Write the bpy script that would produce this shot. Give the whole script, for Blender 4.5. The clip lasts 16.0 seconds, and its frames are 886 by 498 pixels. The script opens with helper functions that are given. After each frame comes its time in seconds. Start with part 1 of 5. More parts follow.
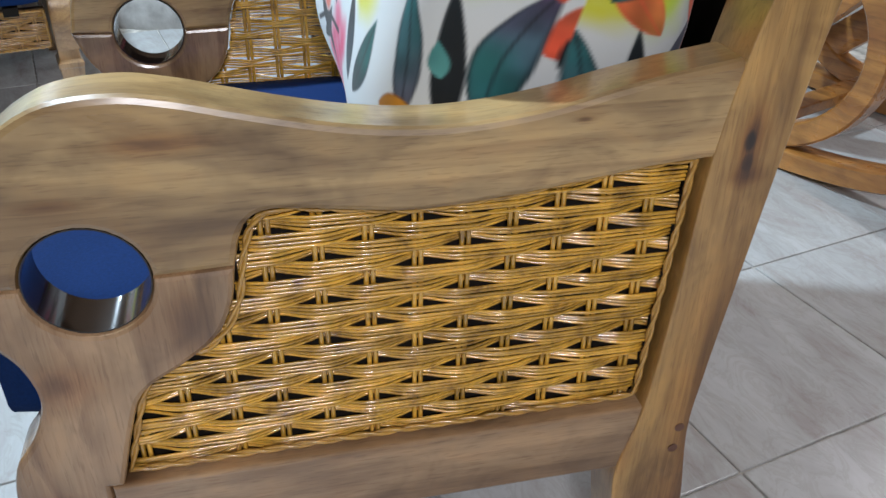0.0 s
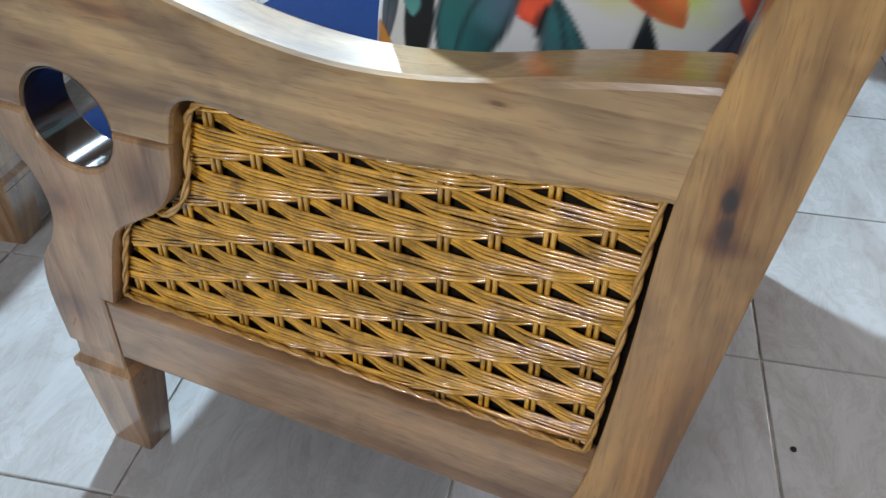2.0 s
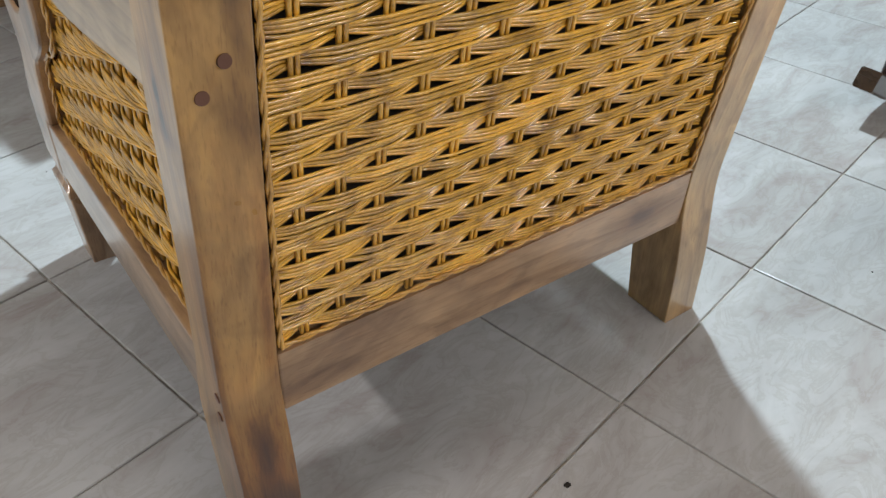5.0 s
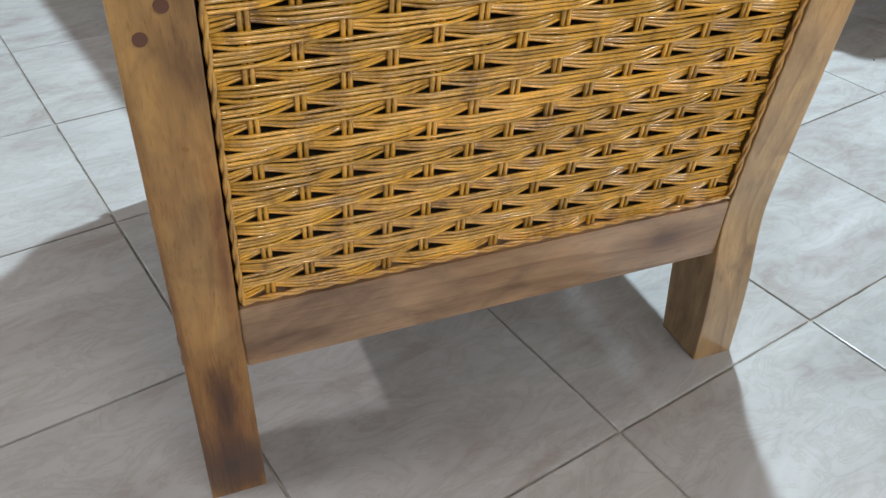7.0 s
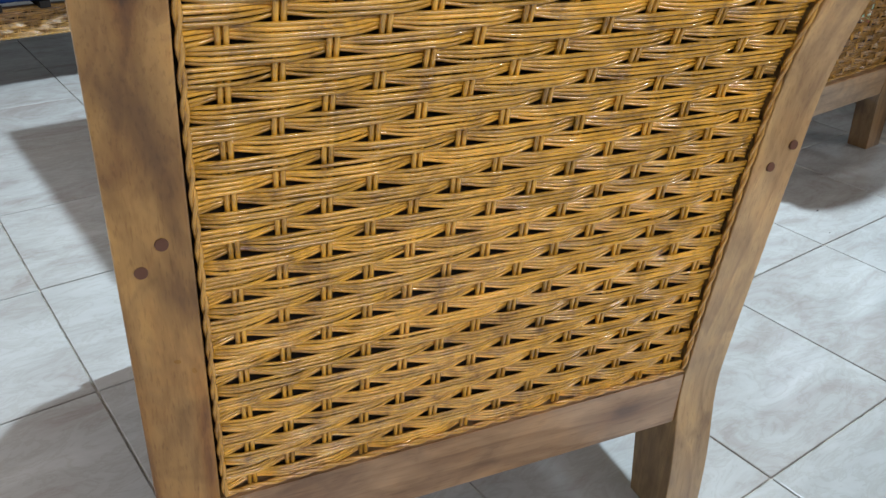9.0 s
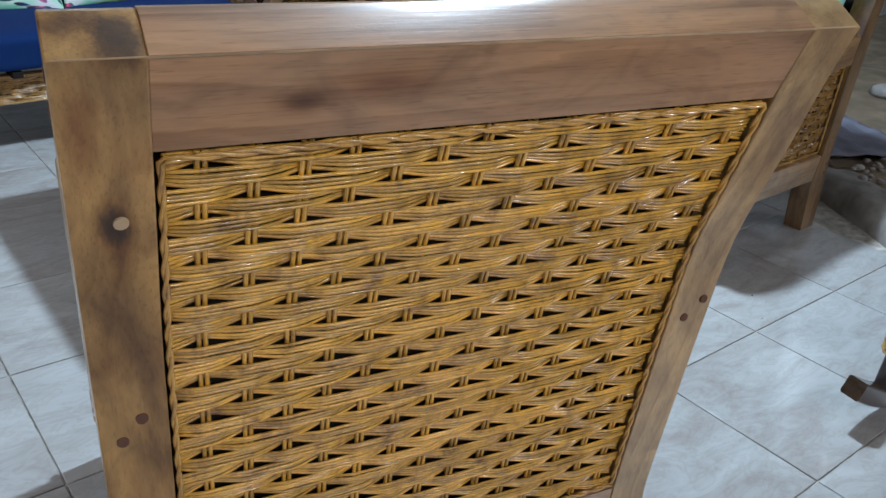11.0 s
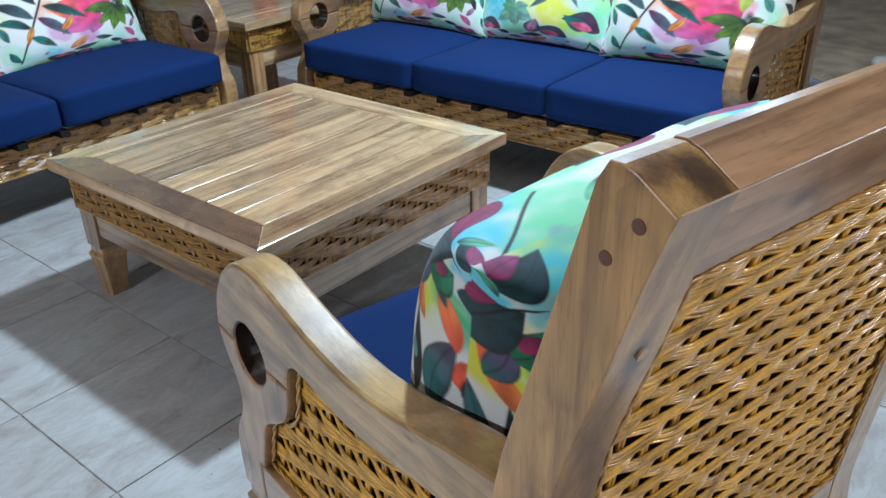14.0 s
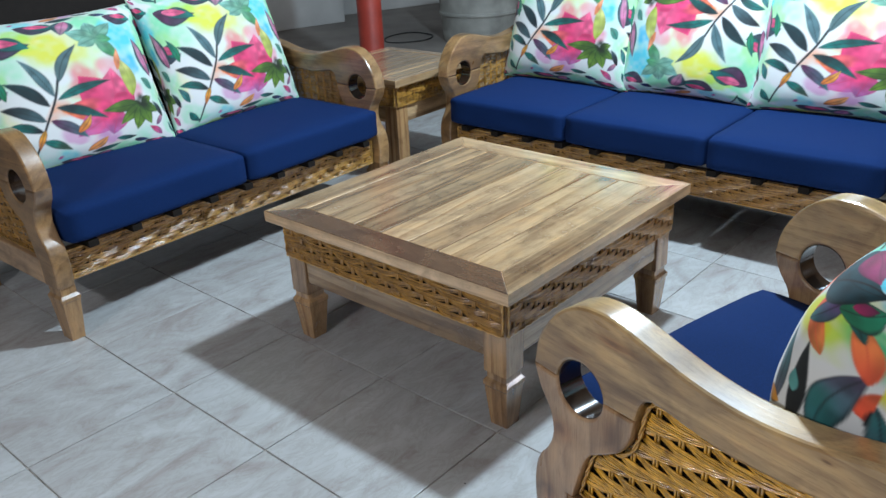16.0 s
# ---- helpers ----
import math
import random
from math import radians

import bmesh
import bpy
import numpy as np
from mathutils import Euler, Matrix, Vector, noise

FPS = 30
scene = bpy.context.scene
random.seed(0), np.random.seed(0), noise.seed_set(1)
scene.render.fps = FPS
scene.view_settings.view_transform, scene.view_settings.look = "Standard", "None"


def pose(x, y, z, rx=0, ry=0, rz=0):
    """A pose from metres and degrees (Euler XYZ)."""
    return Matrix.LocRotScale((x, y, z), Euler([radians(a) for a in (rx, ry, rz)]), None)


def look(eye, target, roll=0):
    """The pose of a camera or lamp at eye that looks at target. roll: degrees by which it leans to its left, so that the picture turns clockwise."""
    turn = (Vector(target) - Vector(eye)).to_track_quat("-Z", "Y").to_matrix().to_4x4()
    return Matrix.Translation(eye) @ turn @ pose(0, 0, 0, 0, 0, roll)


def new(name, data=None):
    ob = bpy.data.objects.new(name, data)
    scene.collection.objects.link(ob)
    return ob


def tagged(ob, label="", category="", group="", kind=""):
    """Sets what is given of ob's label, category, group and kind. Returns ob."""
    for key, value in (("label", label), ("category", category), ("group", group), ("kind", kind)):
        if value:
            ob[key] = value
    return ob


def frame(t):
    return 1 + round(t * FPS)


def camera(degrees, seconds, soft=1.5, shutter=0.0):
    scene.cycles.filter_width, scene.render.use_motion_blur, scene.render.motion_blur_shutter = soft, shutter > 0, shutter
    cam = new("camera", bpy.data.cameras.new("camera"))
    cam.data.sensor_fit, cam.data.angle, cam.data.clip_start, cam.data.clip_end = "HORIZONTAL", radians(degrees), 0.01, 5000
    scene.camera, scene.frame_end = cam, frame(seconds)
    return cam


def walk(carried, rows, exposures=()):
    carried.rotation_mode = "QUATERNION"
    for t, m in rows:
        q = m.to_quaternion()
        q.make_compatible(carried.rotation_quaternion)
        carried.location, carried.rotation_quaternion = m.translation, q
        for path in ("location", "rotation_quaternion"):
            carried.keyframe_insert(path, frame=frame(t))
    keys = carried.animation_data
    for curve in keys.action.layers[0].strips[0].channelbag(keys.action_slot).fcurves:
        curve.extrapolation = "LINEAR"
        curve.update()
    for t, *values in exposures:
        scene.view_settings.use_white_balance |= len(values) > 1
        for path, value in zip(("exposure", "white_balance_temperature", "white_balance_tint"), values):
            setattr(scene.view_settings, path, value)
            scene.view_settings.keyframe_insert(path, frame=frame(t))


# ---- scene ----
cam = camera(56.3, 16.0)
PATH = [
    (0, (-0.936, 0.509, 0.86), (0.685, -0.02, -0.186), 1.1),
    (0.5, (-0.892, 0.41, 0.849), (0.704, -0.042, -0.268), 1.9),
    (1, (-0.902, 0.273, 0.863), (0.719, 0.088, -0.294), 2.6),
    (1.5, (-0.881, 0.179, 0.857), (0.714, 0.357, -0.337), 1.3),
    (2, (-0.844, 0.082, 0.858), (0.653, 0.578, -0.373), 1.1),
    (2.5, (-0.833, -0.02, 0.871), (0.585, 0.647, -0.372), 1.7),
    (3, (-0.844, -0.19, 0.894), (0.495, 0.634, -0.342), 2.0),
    (3.5, (-0.823, -0.301, 0.907), (0.5, 0.599, -0.293), 1.0),
    (4, (-0.721, -0.374, 0.888), (0.578, 0.567, -0.306), 1.4),
    (4.5, (-0.653, -0.426, 0.878), (0.562, 0.616, -0.32), 1.8),
    (5, (-0.58, -0.502, 0.851), (0.461, 0.685, -0.377), 1.8),
    (5.2, (-0.551, -0.527, 0.832), (0.421, 0.689, -0.424), 2.3),
    (7.3, (-0.428, -0.621, 0.826), (0.304, 0.829, -0.341), 1.8),
    (7.5, (-0.429, -0.624, 0.837), (0.304, 0.856, -0.291), 1.4),
    (8, (-0.432, -0.624, 0.867), (0.34, 0.889, -0.19), 1.6),
    (8.5, (-0.435, -0.626, 0.895), (0.4, 0.887, -0.112), 2.1),
    (9, (-0.437, -0.628, 0.928), (0.425, 0.899, -0.035), 2.2),
    (9.2, (-0.439, -0.628, 0.943), (0.419, 0.91, -0.005), 2.1),
    (11.3, (-0.447, -0.662, 1.124), (0.527, 0.848, 0.247), 4.8),
    (11.5, (-0.45, -0.662, 1.134), (0.54, 0.857, 0.291), 5.0),
    (12, (-0.47, -0.644, 1.155), (0.551, 0.87, 0.339), 5.8),
    (12.5, (-0.533, -0.577, 1.171), (0.511, 0.915, 0.343), 4.5),
    (13, (-0.625, -0.49, 1.176), (0.495, 0.936, 0.33), 2.7),
    (13.5, (-0.708, -0.397, 1.174), (0.473, 0.956, 0.295), 0.2),
    (14, (-0.792, -0.331, 1.173), (0.395, 0.991, 0.253), -1.6),
    (14.5, (-0.866, -0.244, 1.173), (0.306, 1.066, 0.218), -2.0),
    (15, (-0.933, -0.164, 1.178), (0.19, 1.18, 0.212), -1.6),
    (15.5, (-1.06, -0.121, 1.215), (0.061, 1.266, 0.31), -1.6),
    (16, (-1.199, -0.116, 1.243), (-0.038, 1.292, 0.426), -2.8),
]
walk(cam, [(t, look(eye, target, roll)) for t, eye, target, roll in PATH],
     [(0, 0.28, 6000, 10), (0.5, 0.34, 5950, 10), (1, 0.16, 5950, 10), (1.5, 0.14, 5950, 10), (2.5, 0.47, 6000, 10), (3.5, 0.48, 6250, 10), (4, 0.22, 6500, 10), (4.5, 0.16, 6500, 10), (5, 0.3, 6500, 10), (7.5, 0.36, 6400, 10), (9, 0.34, 6350, 10),
      (11.5, -0.12, 5780, 10), (12.5, 0.02, 5850, 10), (13.5, -0.05, 5850, 10), (14.5, 0.18, 5900, 10), (15.5, 0.03, 6050, 10), (16, 0.03, 6050, 10)])

# ---- light ----
world = bpy.data.worlds.new("world")
scene.world = world
world.use_nodes = True
bg = world.node_tree.nodes["Background"]
bg.inputs["Color"].default_value = (1.0, 0.92, 0.95, 1)
bg.inputs["Strength"].default_value = 0.006


def bulb_light(name, at, watts, radius, colour):
    data = bpy.data.lights.new(name, "POINT")
    data.energy, data.shadow_soft_size, data.color = watts, radius, colour
    ob = new(name, data)
    ob.location = at
    return ob


COOL, WARM = (0.82, 1.0, 1.12), (1.0, 0.96, 0.95)
bulb_light("lamp_over_table", (1.05, 1.26, 2.33), 245, 0.07, COOL)
bulb_light("lamp_over_yard", (4.50, 2.50, 2.55), 30, 0.06, COOL)


def fill_strip(name, at, target, watts, length, colour):
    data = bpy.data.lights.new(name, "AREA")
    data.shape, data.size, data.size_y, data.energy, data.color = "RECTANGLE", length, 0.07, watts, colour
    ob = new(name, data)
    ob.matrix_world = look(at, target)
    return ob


# unseen fill strips, added to brighten the armchair's side and back
fill_strip("side_fill", (-2.9, 0.7, 2.15), (-0.2, 0.6, 0.3), 37, 0.8, (1.0, 0.965, 0.965))
# of these, only the one at x 4.4 follows a reflection in the tiles
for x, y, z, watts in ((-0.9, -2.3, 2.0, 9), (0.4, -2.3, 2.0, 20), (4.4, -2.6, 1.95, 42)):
    fill_strip("rear_fill", (x, y, z), (x * 0.4, 0.0, 0.5), watts, 1.3, WARM)

# ---- materials ----


def nodes_of(name):
    m = bpy.data.materials.new(name)
    m.use_nodes = True
    nt = m.node_tree
    return m, nt, nt.nodes["Principled BSDF"]


def node(nt, kind, **values):
    n = nt.nodes.new(kind)
    for k, v in values.items():
        if k in n.inputs:
            n.inputs[k].default_value = v
    return n


def ramp(nt, stops):
    n = nt.nodes.new("ShaderNodeValToRGB")
    els = n.color_ramp.elements
    while len(els) < len(stops):
        els.new(0.5)
    for e, (p, c) in zip(els, stops):
        e.position, e.color = p, (*c, 1)
    return n


def mix(nt, fac, a, b, blend="MIX"):
    n = nt.nodes.new("ShaderNodeMix")
    n.data_type, n.blend_type = "RGBA", blend
    for sock, v in ((n.inputs[0], fac), (n.inputs[6], a), (n.inputs[7], b)):
        if hasattr(v, "is_linked"):
            nt.links.new(v, sock)
        else:
            sock.default_value = v if not isinstance(v, tuple) else (*v, 1)
    return n.outputs[2]


def bump(nt, p, height, strength, distance):
    b = node(nt, "ShaderNodeBump", Strength=strength, Distance=distance)
    nt.links.new(height, b.inputs["Height"])
    nt.links.new(b.outputs["Normal"], p.inputs["Normal"])
    return b


def wood(name, axis, light, dark, streak, rough=0.30, coat=1.0, knots=(), figure=0.60, gloss=0.22, span=(0.82, 1.22), along=1.6, broad=1.0, ring_scale=11.0):
    """Varnished hardwood, its grain along one axis; each board takes its own cut of the log."""
    m, nt, p = nodes_of(name)
    link = nt.links.new
    tc = nt.nodes.new("ShaderNodeTexCoord")
    info = nt.nodes.new("ShaderNodeObjectInfo")
    k = "xyz".index(axis)

    def vec(op, a, b):
        n = nt.nodes.new("ShaderNodeVectorMath")
        n.operation = op
        for sock, v in zip(n.inputs, (a, b)):
            if hasattr(v, "is_linked"):
                link(v, sock)
            else:
                sock.default_value = v
        return n.outputs["Value"] if op == "LENGTH" else n.outputs[0]

    def value(op, a, b=0.0, c=0.0):
        n = nt.nodes.new("ShaderNodeMath")
        n.operation = op
        for sock, v in zip(n.inputs, (a, b, c)):
            if hasattr(v, "is_linked"):
                link(v, sock)
            else:
                sock.default_value = v
        return n.outputs[0]

    def stretched(across, lengthwise, src):
        sc = [across] * 3
        sc[k] = lengthwise
        return vec("MULTIPLY", src, tuple(sc))

    def noise_at(src, detail, rough_, distortion=0.0):
        n = node(nt, "ShaderNodeTexNoise", Scale=1.0, Detail=detail, Roughness=rough_, Distortion=distortion)
        link(src, n.inputs["Vector"])
        return n.outputs["Fac"]

    def toned(fac, stops):
        r = ramp(nt, stops)
        link(fac, r.inputs[0])
        return r.outputs[0]

    comb = nt.nodes.new("ShaderNodeCombineXYZ")
    for sock in comb.inputs:
        link(info.outputs["Random"], sock)
    src = vec("ADD", vec("MULTIPLY", comb.outputs[0], (1.7, 2.3, 3.1)), tc.outputs["Object"])
    # the grain flows round each knot
    near = []
    for centre, radii, depth in knots:
        near.append((vec("LENGTH", vec("DIVIDE", vec("SUBTRACT", tc.outputs["Object"], centre), radii), (0, 0, 0)), depth))
    swell = None
    for d, depth in near:
        e = value("POWER", 2.718, value("MULTIPLY", value("MULTIPLY", d, d), -0.35))
        swell = e if swell is None else value("MAXIMUM", swell, e)
    # yearly rings round a pith beside the board, wandering along the grain
    offset = [0.09, 0.07, 0.05]
    offset[k] = 0.0
    ring_src = stretched(1.0, 0.085, vec("ADD", src, tuple(offset)))
    if swell is not None:
        push = nt.nodes.new("ShaderNodeCombineXYZ")
        for sock in push.inputs:
            link(value("MULTIPLY", swell, 0.012), sock)
        ring_src = vec("ADD", ring_src, push.outputs[0])
    rings = node(nt, "ShaderNodeTexWave", Scale=ring_scale, Distortion=17.0, Detail=4.0)
    rings.inputs["Detail Scale"].default_value = 0.55
    rings.inputs["Detail Roughness"].default_value = 0.55
    rings.wave_type, rings.rings_direction, rings.wave_profile = "RINGS", axis.upper(), "SAW"
    link(ring_src, rings.inputs["Vector"])
    ring = rings.outputs["Fac"]
    wide = noise_at(stretched(6.5 * broad, along, src), 4.0, 0.58, 1.7)
    fine = noise_at(stretched(240.0, 8.0, src), 3.0, 0.62, 0.35)
    pore = noise_at(stretched(520.0, 42.0, src), 1.0, 0.5)
    flame = noise_at(stretched(16.0, 11.0, src), 3.0, 0.55, 0.9)
    col = toned(wide, [(0.30, dark), (0.43, tuple(a * 0.5 + b * 0.5 for a, b in zip(light, dark))), (0.55, light), (0.72, tuple(c * q for c, q in zip(light, (1.16, 1.13, 1.12))))])
    strength = value("MULTIPLY", toned(noise_at(stretched(9.0, 2.5, src), 2.0, 0.5), [(0.36, (0.35, 0.35, 0.35)), (0.60, (1, 1, 1))]), figure)
    col = mix(nt, strength, col, toned(ring, [(0.0, (1.10, 1.08, 1.05)), (0.55, (0.95, 0.93, 0.90)), (0.90, (0.60, 0.50, 0.42)), (1.0, (0.92, 0.89, 0.86))]), "MULTIPLY")
    col = mix(nt, 0.28, col, toned(fine, [(0.30, streak), (0.50, (1, 1, 1)), (0.72, (1.10, 1.09, 1.07))]), "MULTIPLY")
    col = mix(nt, 0.30, col, toned(pore, [(0.30, (0.40, 0.32, 0.25)), (0.41, (1, 1, 1)), (1.0, (1, 1, 1))]), "MULTIPLY")
    col = mix(nt, 0.75, col, toned(flame, [(0.32, (0.66, 0.62, 0.59)), (0.48, (1, 1, 1)), (0.66, (1.18, 1.12, 1.02))]), "MULTIPLY")
    # heartwood and sapwood differ from board to board
    hue = nt.nodes.new("ShaderNodeHueSaturation")
    mr = node(nt, "ShaderNodeMapRange")
    mr.inputs["To Min"].default_value, mr.inputs["To Max"].default_value = span
    link(info.outputs["Random"], mr.inputs["Value"])
    link(mr.outputs[0], hue.inputs["Value"])
    link(col, hue.inputs["Color"])
    # pin knots
    kn = node(nt, "ShaderNodeTexVoronoi", Scale=1.0)
    link(stretched(5.0, 3.0, src), kn.inputs["Vector"])
    col = mix(nt, 0.75, hue.outputs[0], toned(kn.outputs["Distance"], [(0.03, (0.22, 0.14, 0.09)), (0.07, (0.70, 0.60, 0.50)), (0.16, (1, 1, 1))]), "MULTIPLY")
    for d, depth in near:
        edge = value("MULTIPLY", value("MULTIPLY_ADD", value("ADD", fine, wide), 0.38, d), 0.55)
        col = mix(nt, 1.0, col, toned(edge, [(0.30, (depth * 0.7, depth * 0.5, depth * 0.35)), (0.52, (depth * 1.15, depth * 0.95, depth * 0.75)), (0.72, (0.84, 0.79, 0.72)), (1.0, (1, 1, 1))]), "MULTIPLY")
    link(col, p.inputs["Base Color"])
    sheen = node(nt, "ShaderNodeMapRange")
    sheen.inputs["To Min"].default_value, sheen.inputs["To Max"].default_value = rough * 1.35, rough * 0.75
    link(flame, sheen.inputs["Value"])
    link(sheen.outputs[0], p.inputs["Roughness"])
    p.inputs["Coat Weight"].default_value = coat
    p.inputs["Coat Roughness"].default_value = gloss
    p.inputs["Coat IOR"].default_value = 1.6
    bump(nt, p, fine, 0.16, 0.0015)
    return m


W_LIGHT, W_DARK, W_STREAK = (0.57, 0.380, 0.165), (0.25, 0.146, 0.060), (0.48, 0.36, 0.26)
ARM_KNOTS = [((-0.375, 0.500, 0.604), (0.030, 0.055, 0.012), 0.70), ((-0.375, 0.165, 0.598), (0.020, 0.010, 0.003), 0.40), ((-0.375, 0.585, 0.560), (0.020, 0.030, 0.006), 0.62)]
WOOD = {a: wood("hardwood_grain_" + a, a, W_LIGHT, W_DARK, W_STREAK, knots=ARM_KNOTS if a == "y" else ()) for a in "xyz"}
PINKWOOD = {a: wood("pinkish_hardwood_grain_" + a, a, (0.45, 0.292, 0.160), (0.21, 0.122, 0.064), (0.52, 0.40, 0.33), knots=[((0.215, 0.006, 0.225), (0.060, 0.05, 0.026), 0.60)] if a == "x" else ()) for a in "xyz"}
SOFAWOOD = {a: wood("walnut_brown_hardwood_grain_" + a, a, (0.31, 0.185, 0.080), (0.115, 0.060, 0.026), W_STREAK, figure=0.6) for a in "xyz"}
POSTWOOD = wood("grey_striped_hardwood", "z", (0.42, 0.265, 0.140), (0.16, 0.090, 0.048), W_STREAK, figure=0.95, along=2.2, ring_scale=8.0, knots=[((-0.370, 0.612, 0.390), (0.030, 0.040, 0.030), 0.72), ((-0.370, 0.500, 0.440), (0.030, 0.022, 0.050), 0.50), ((-0.370, 0.640, 0.240), (0.030, 0.030, 0.040), 0.62)])
RAILWOOD = wood("greyed_hardwood", "x", (0.47, 0.272, 0.142), (0.20, 0.102, 0.050), (0.50, 0.40, 0.32), coat=0.6, figure=0.9, gloss=0.22, along=1.2, knots=[((-0.130, -0.118, 0.930), (0.060, 0.05, 0.018), 0.62), ((-0.195, -0.118, 0.918), (0.022, 0.05, 0.012), 0.45)])
TABLEWOOD = {a: wood("streaked_hardwood_grain_" + a, a, lt, dk, (0.42, 0.33, 0.25), rough=0.24, coat=1.0, figure=0.9, gloss=0.16, span=(0.74, 1.28), along=0.7, broad=1.9, ring_scale=9.0)
             for a, lt, dk in (("x", (0.48, 0.335, 0.188), (0.17, 0.098, 0.052)), ("z", (0.42, 0.260, 0.125), (0.18, 0.095, 0.045)))}
PALEWOOD = wood("pale_sapwood", "x", (0.64, 0.47, 0.29), (0.42, 0.28, 0.16), (0.6, 0.5, 0.42), coat=0.7)
DEEPWOOD = wood("deep_brown_hardwood", "x", (0.135, 0.076, 0.042), (0.062, 0.034, 0.020), (0.5, 0.42, 0.36), rough=0.26)
KNOTTY = wood("knotty_hardwood", "z", (0.50, 0.292, 0.092), (0.21, 0.110, 0.034), W_STREAK, knots=[
    ((-0.370, 0.008, 0.566), (0.030, 0.0065, 0.013), 0.16), ((-0.370, 0.006, 0.545), (0.030, 0.0075, 0.012), 0.30), ((-0.370, 0.006, 0.570), (0.030, 0.015, 0.040), 0.66), ((-0.370, 0.004, 0.532), (0.030, 0.020, 0.012), 0.55), ((-0.336, -0.095, 0.820), (0.014, 0.030, 0.026), 0.24), ((-0.334, -0.095, 0.795), (0.012, 0.030, 0.050), 0.50),
    ((-0.335, -0.012, 0.150), (0.018, 0.05, 0.060), 0.36), ((-0.337, -0.010, 0.090), (0.050, 0.06, 0.130), 0.50), ((-0.312, -0.012, 0.320), (0.010, 0.04, 0.160), 0.62), ((-0.340, -0.005, 0.045), (0.055, 0.07, 0.06), 0.35), ((-0.372, -0.010, 0.250), (0.012, 0.05, 0.30), 0.45), ((-0.322, -0.124, 0.972), (0.020, 0.034, 0.022), 0.26), ((-0.350, -0.112, 0.980), (0.036, 0.026, 0.010), 0.40), ((-0.352, -0.120, 0.900), (0.012, 0.030, 0.045), 0.62)])


def plain(name, colour, rough=0.5, metal=0.0, vary=0.12, scale=40.0, coat=0.0, relief=0.0):
    m, nt, p = nodes_of(name)
    tc = nt.nodes.new("ShaderNodeTexCoord")
    n = node(nt, "ShaderNodeTexNoise", Scale=scale, Detail=4.0)
    nt.links.new(tc.outputs["Object"], n.inputs["Vector"])
    r = ramp(nt, [(0.25, tuple(c * (1 - vary) for c in colour)), (0.75, tuple(min(1, c * (1 + vary)) for c in colour))])
    nt.links.new(n.outputs["Fac"], r.inputs[0])
    nt.links.new(r.outputs[0], p.inputs["Base Color"])
    p.inputs["Roughness"].default_value, p.inputs["Metallic"].default_value = rough, metal
    p.inputs["Coat Weight"].default_value = coat
    if relief:
        bump(nt, p, n.outputs["Fac"], 0.6, relief)
    p.inputs["Specular IOR Level"].default_value = 0.5 if rough < 0.8 else 0.2
    return m


def rattan(name, light, dark, island=False):
    """Varnished cane: golden skin, darker from place to place and from cane to cane."""
    m, nt, p = nodes_of(name)
    tc = nt.nodes.new("ShaderNodeTexCoord")
    n = node(nt, "ShaderNodeTexNoise", Scale=34.0, Detail=5.0, Roughness=0.75)
    nt.links.new(tc.outputs["Object"], n.inputs["Vector"])
    r = ramp(nt, [(0.30, dark), (0.48, tuple((a * 0.7 + b * 0.3) for a, b in zip(light, dark))), (0.62, light)])
    nt.links.new(n.outputs["Fac"], r.inputs[0])
    src = nt.nodes.new("ShaderNodeNewGeometry").outputs["Random Per Island"] if island else nt.nodes.new("ShaderNodeObjectInfo").outputs["Random"]
    hue = nt.nodes.new("ShaderNodeHueSaturation")
    mr = node(nt, "ShaderNodeMapRange")
    mr.inputs["To Min"].default_value, mr.inputs["To Max"].default_value = 0.70, 1.25
    nt.links.new(src, mr.inputs["Value"])
    nt.links.new(mr.outputs[0], hue.inputs["Value"])
    nt.links.new(r.outputs[0], hue.inputs["Color"])
    nt.links.new(hue.outputs[0], p.inputs["Base Color"])
    p.inputs["Roughness"].default_value = 0.30
    p.inputs["Coat Weight"].default_value = 1.0
    p.inputs["Coat Roughness"].default_value = 0.26 if island else 0.12
    p.inputs["Coat IOR"].default_value = 1.9
    return m


R_LIGHT, R_DARK = (0.84, 0.462, 0.052), (0.25, 0.117, 0.012)
CANE = rattan("varnished_cane", R_LIGHT, R_DARK)
# copy of the cane, its colour darkened for the shade below the sofa seats
CANE_WOVEN = rattan("shade_darkened_cane", (0.50, 0.258, 0.043), (0.155, 0.070, 0.012), island=True)
CANE_EDGE = rattan("dark_varnished_cane", (0.62, 0.34, 0.060), (0.26, 0.125, 0.022))
NAVY = plain("navy_upholstery", (0.003, 0.020, 0.092), 0.9, vary=0.18, scale=350.0, relief=0.0006)
# near-black: shade behind the weave put into colour; also on the seat slats
DARK = plain("gap_shade_and_slats", (0.012, 0.009, 0.007), 0.8)
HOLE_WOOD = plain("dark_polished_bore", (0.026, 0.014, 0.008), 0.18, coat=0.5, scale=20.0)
PALE_PEG = plain("pale_dowel_end", (0.55, 0.40, 0.24), 0.5)
PEG = plain("dowel_end_grain", (0.14, 0.065, 0.042), 0.5)

# ---- mesh helpers ----


def mesh_part(name, verts, faces, material, parent=None, label="", smooth=True, sharp=40):
    me = bpy.data.meshes.new(name)
    me.from_pydata([tuple(v) for v in verts], [], [tuple(f) for f in faces])
    me.materials.append(material)
    if smooth:
        me.polygons.foreach_set("use_smooth", [True] * len(me.polygons))
        me.set_sharp_from_angle(angle=radians(sharp))
    me.update()
    ob = new(name, me)
    ob.parent = parent
    if label:
        ob["label"] = label
    return ob


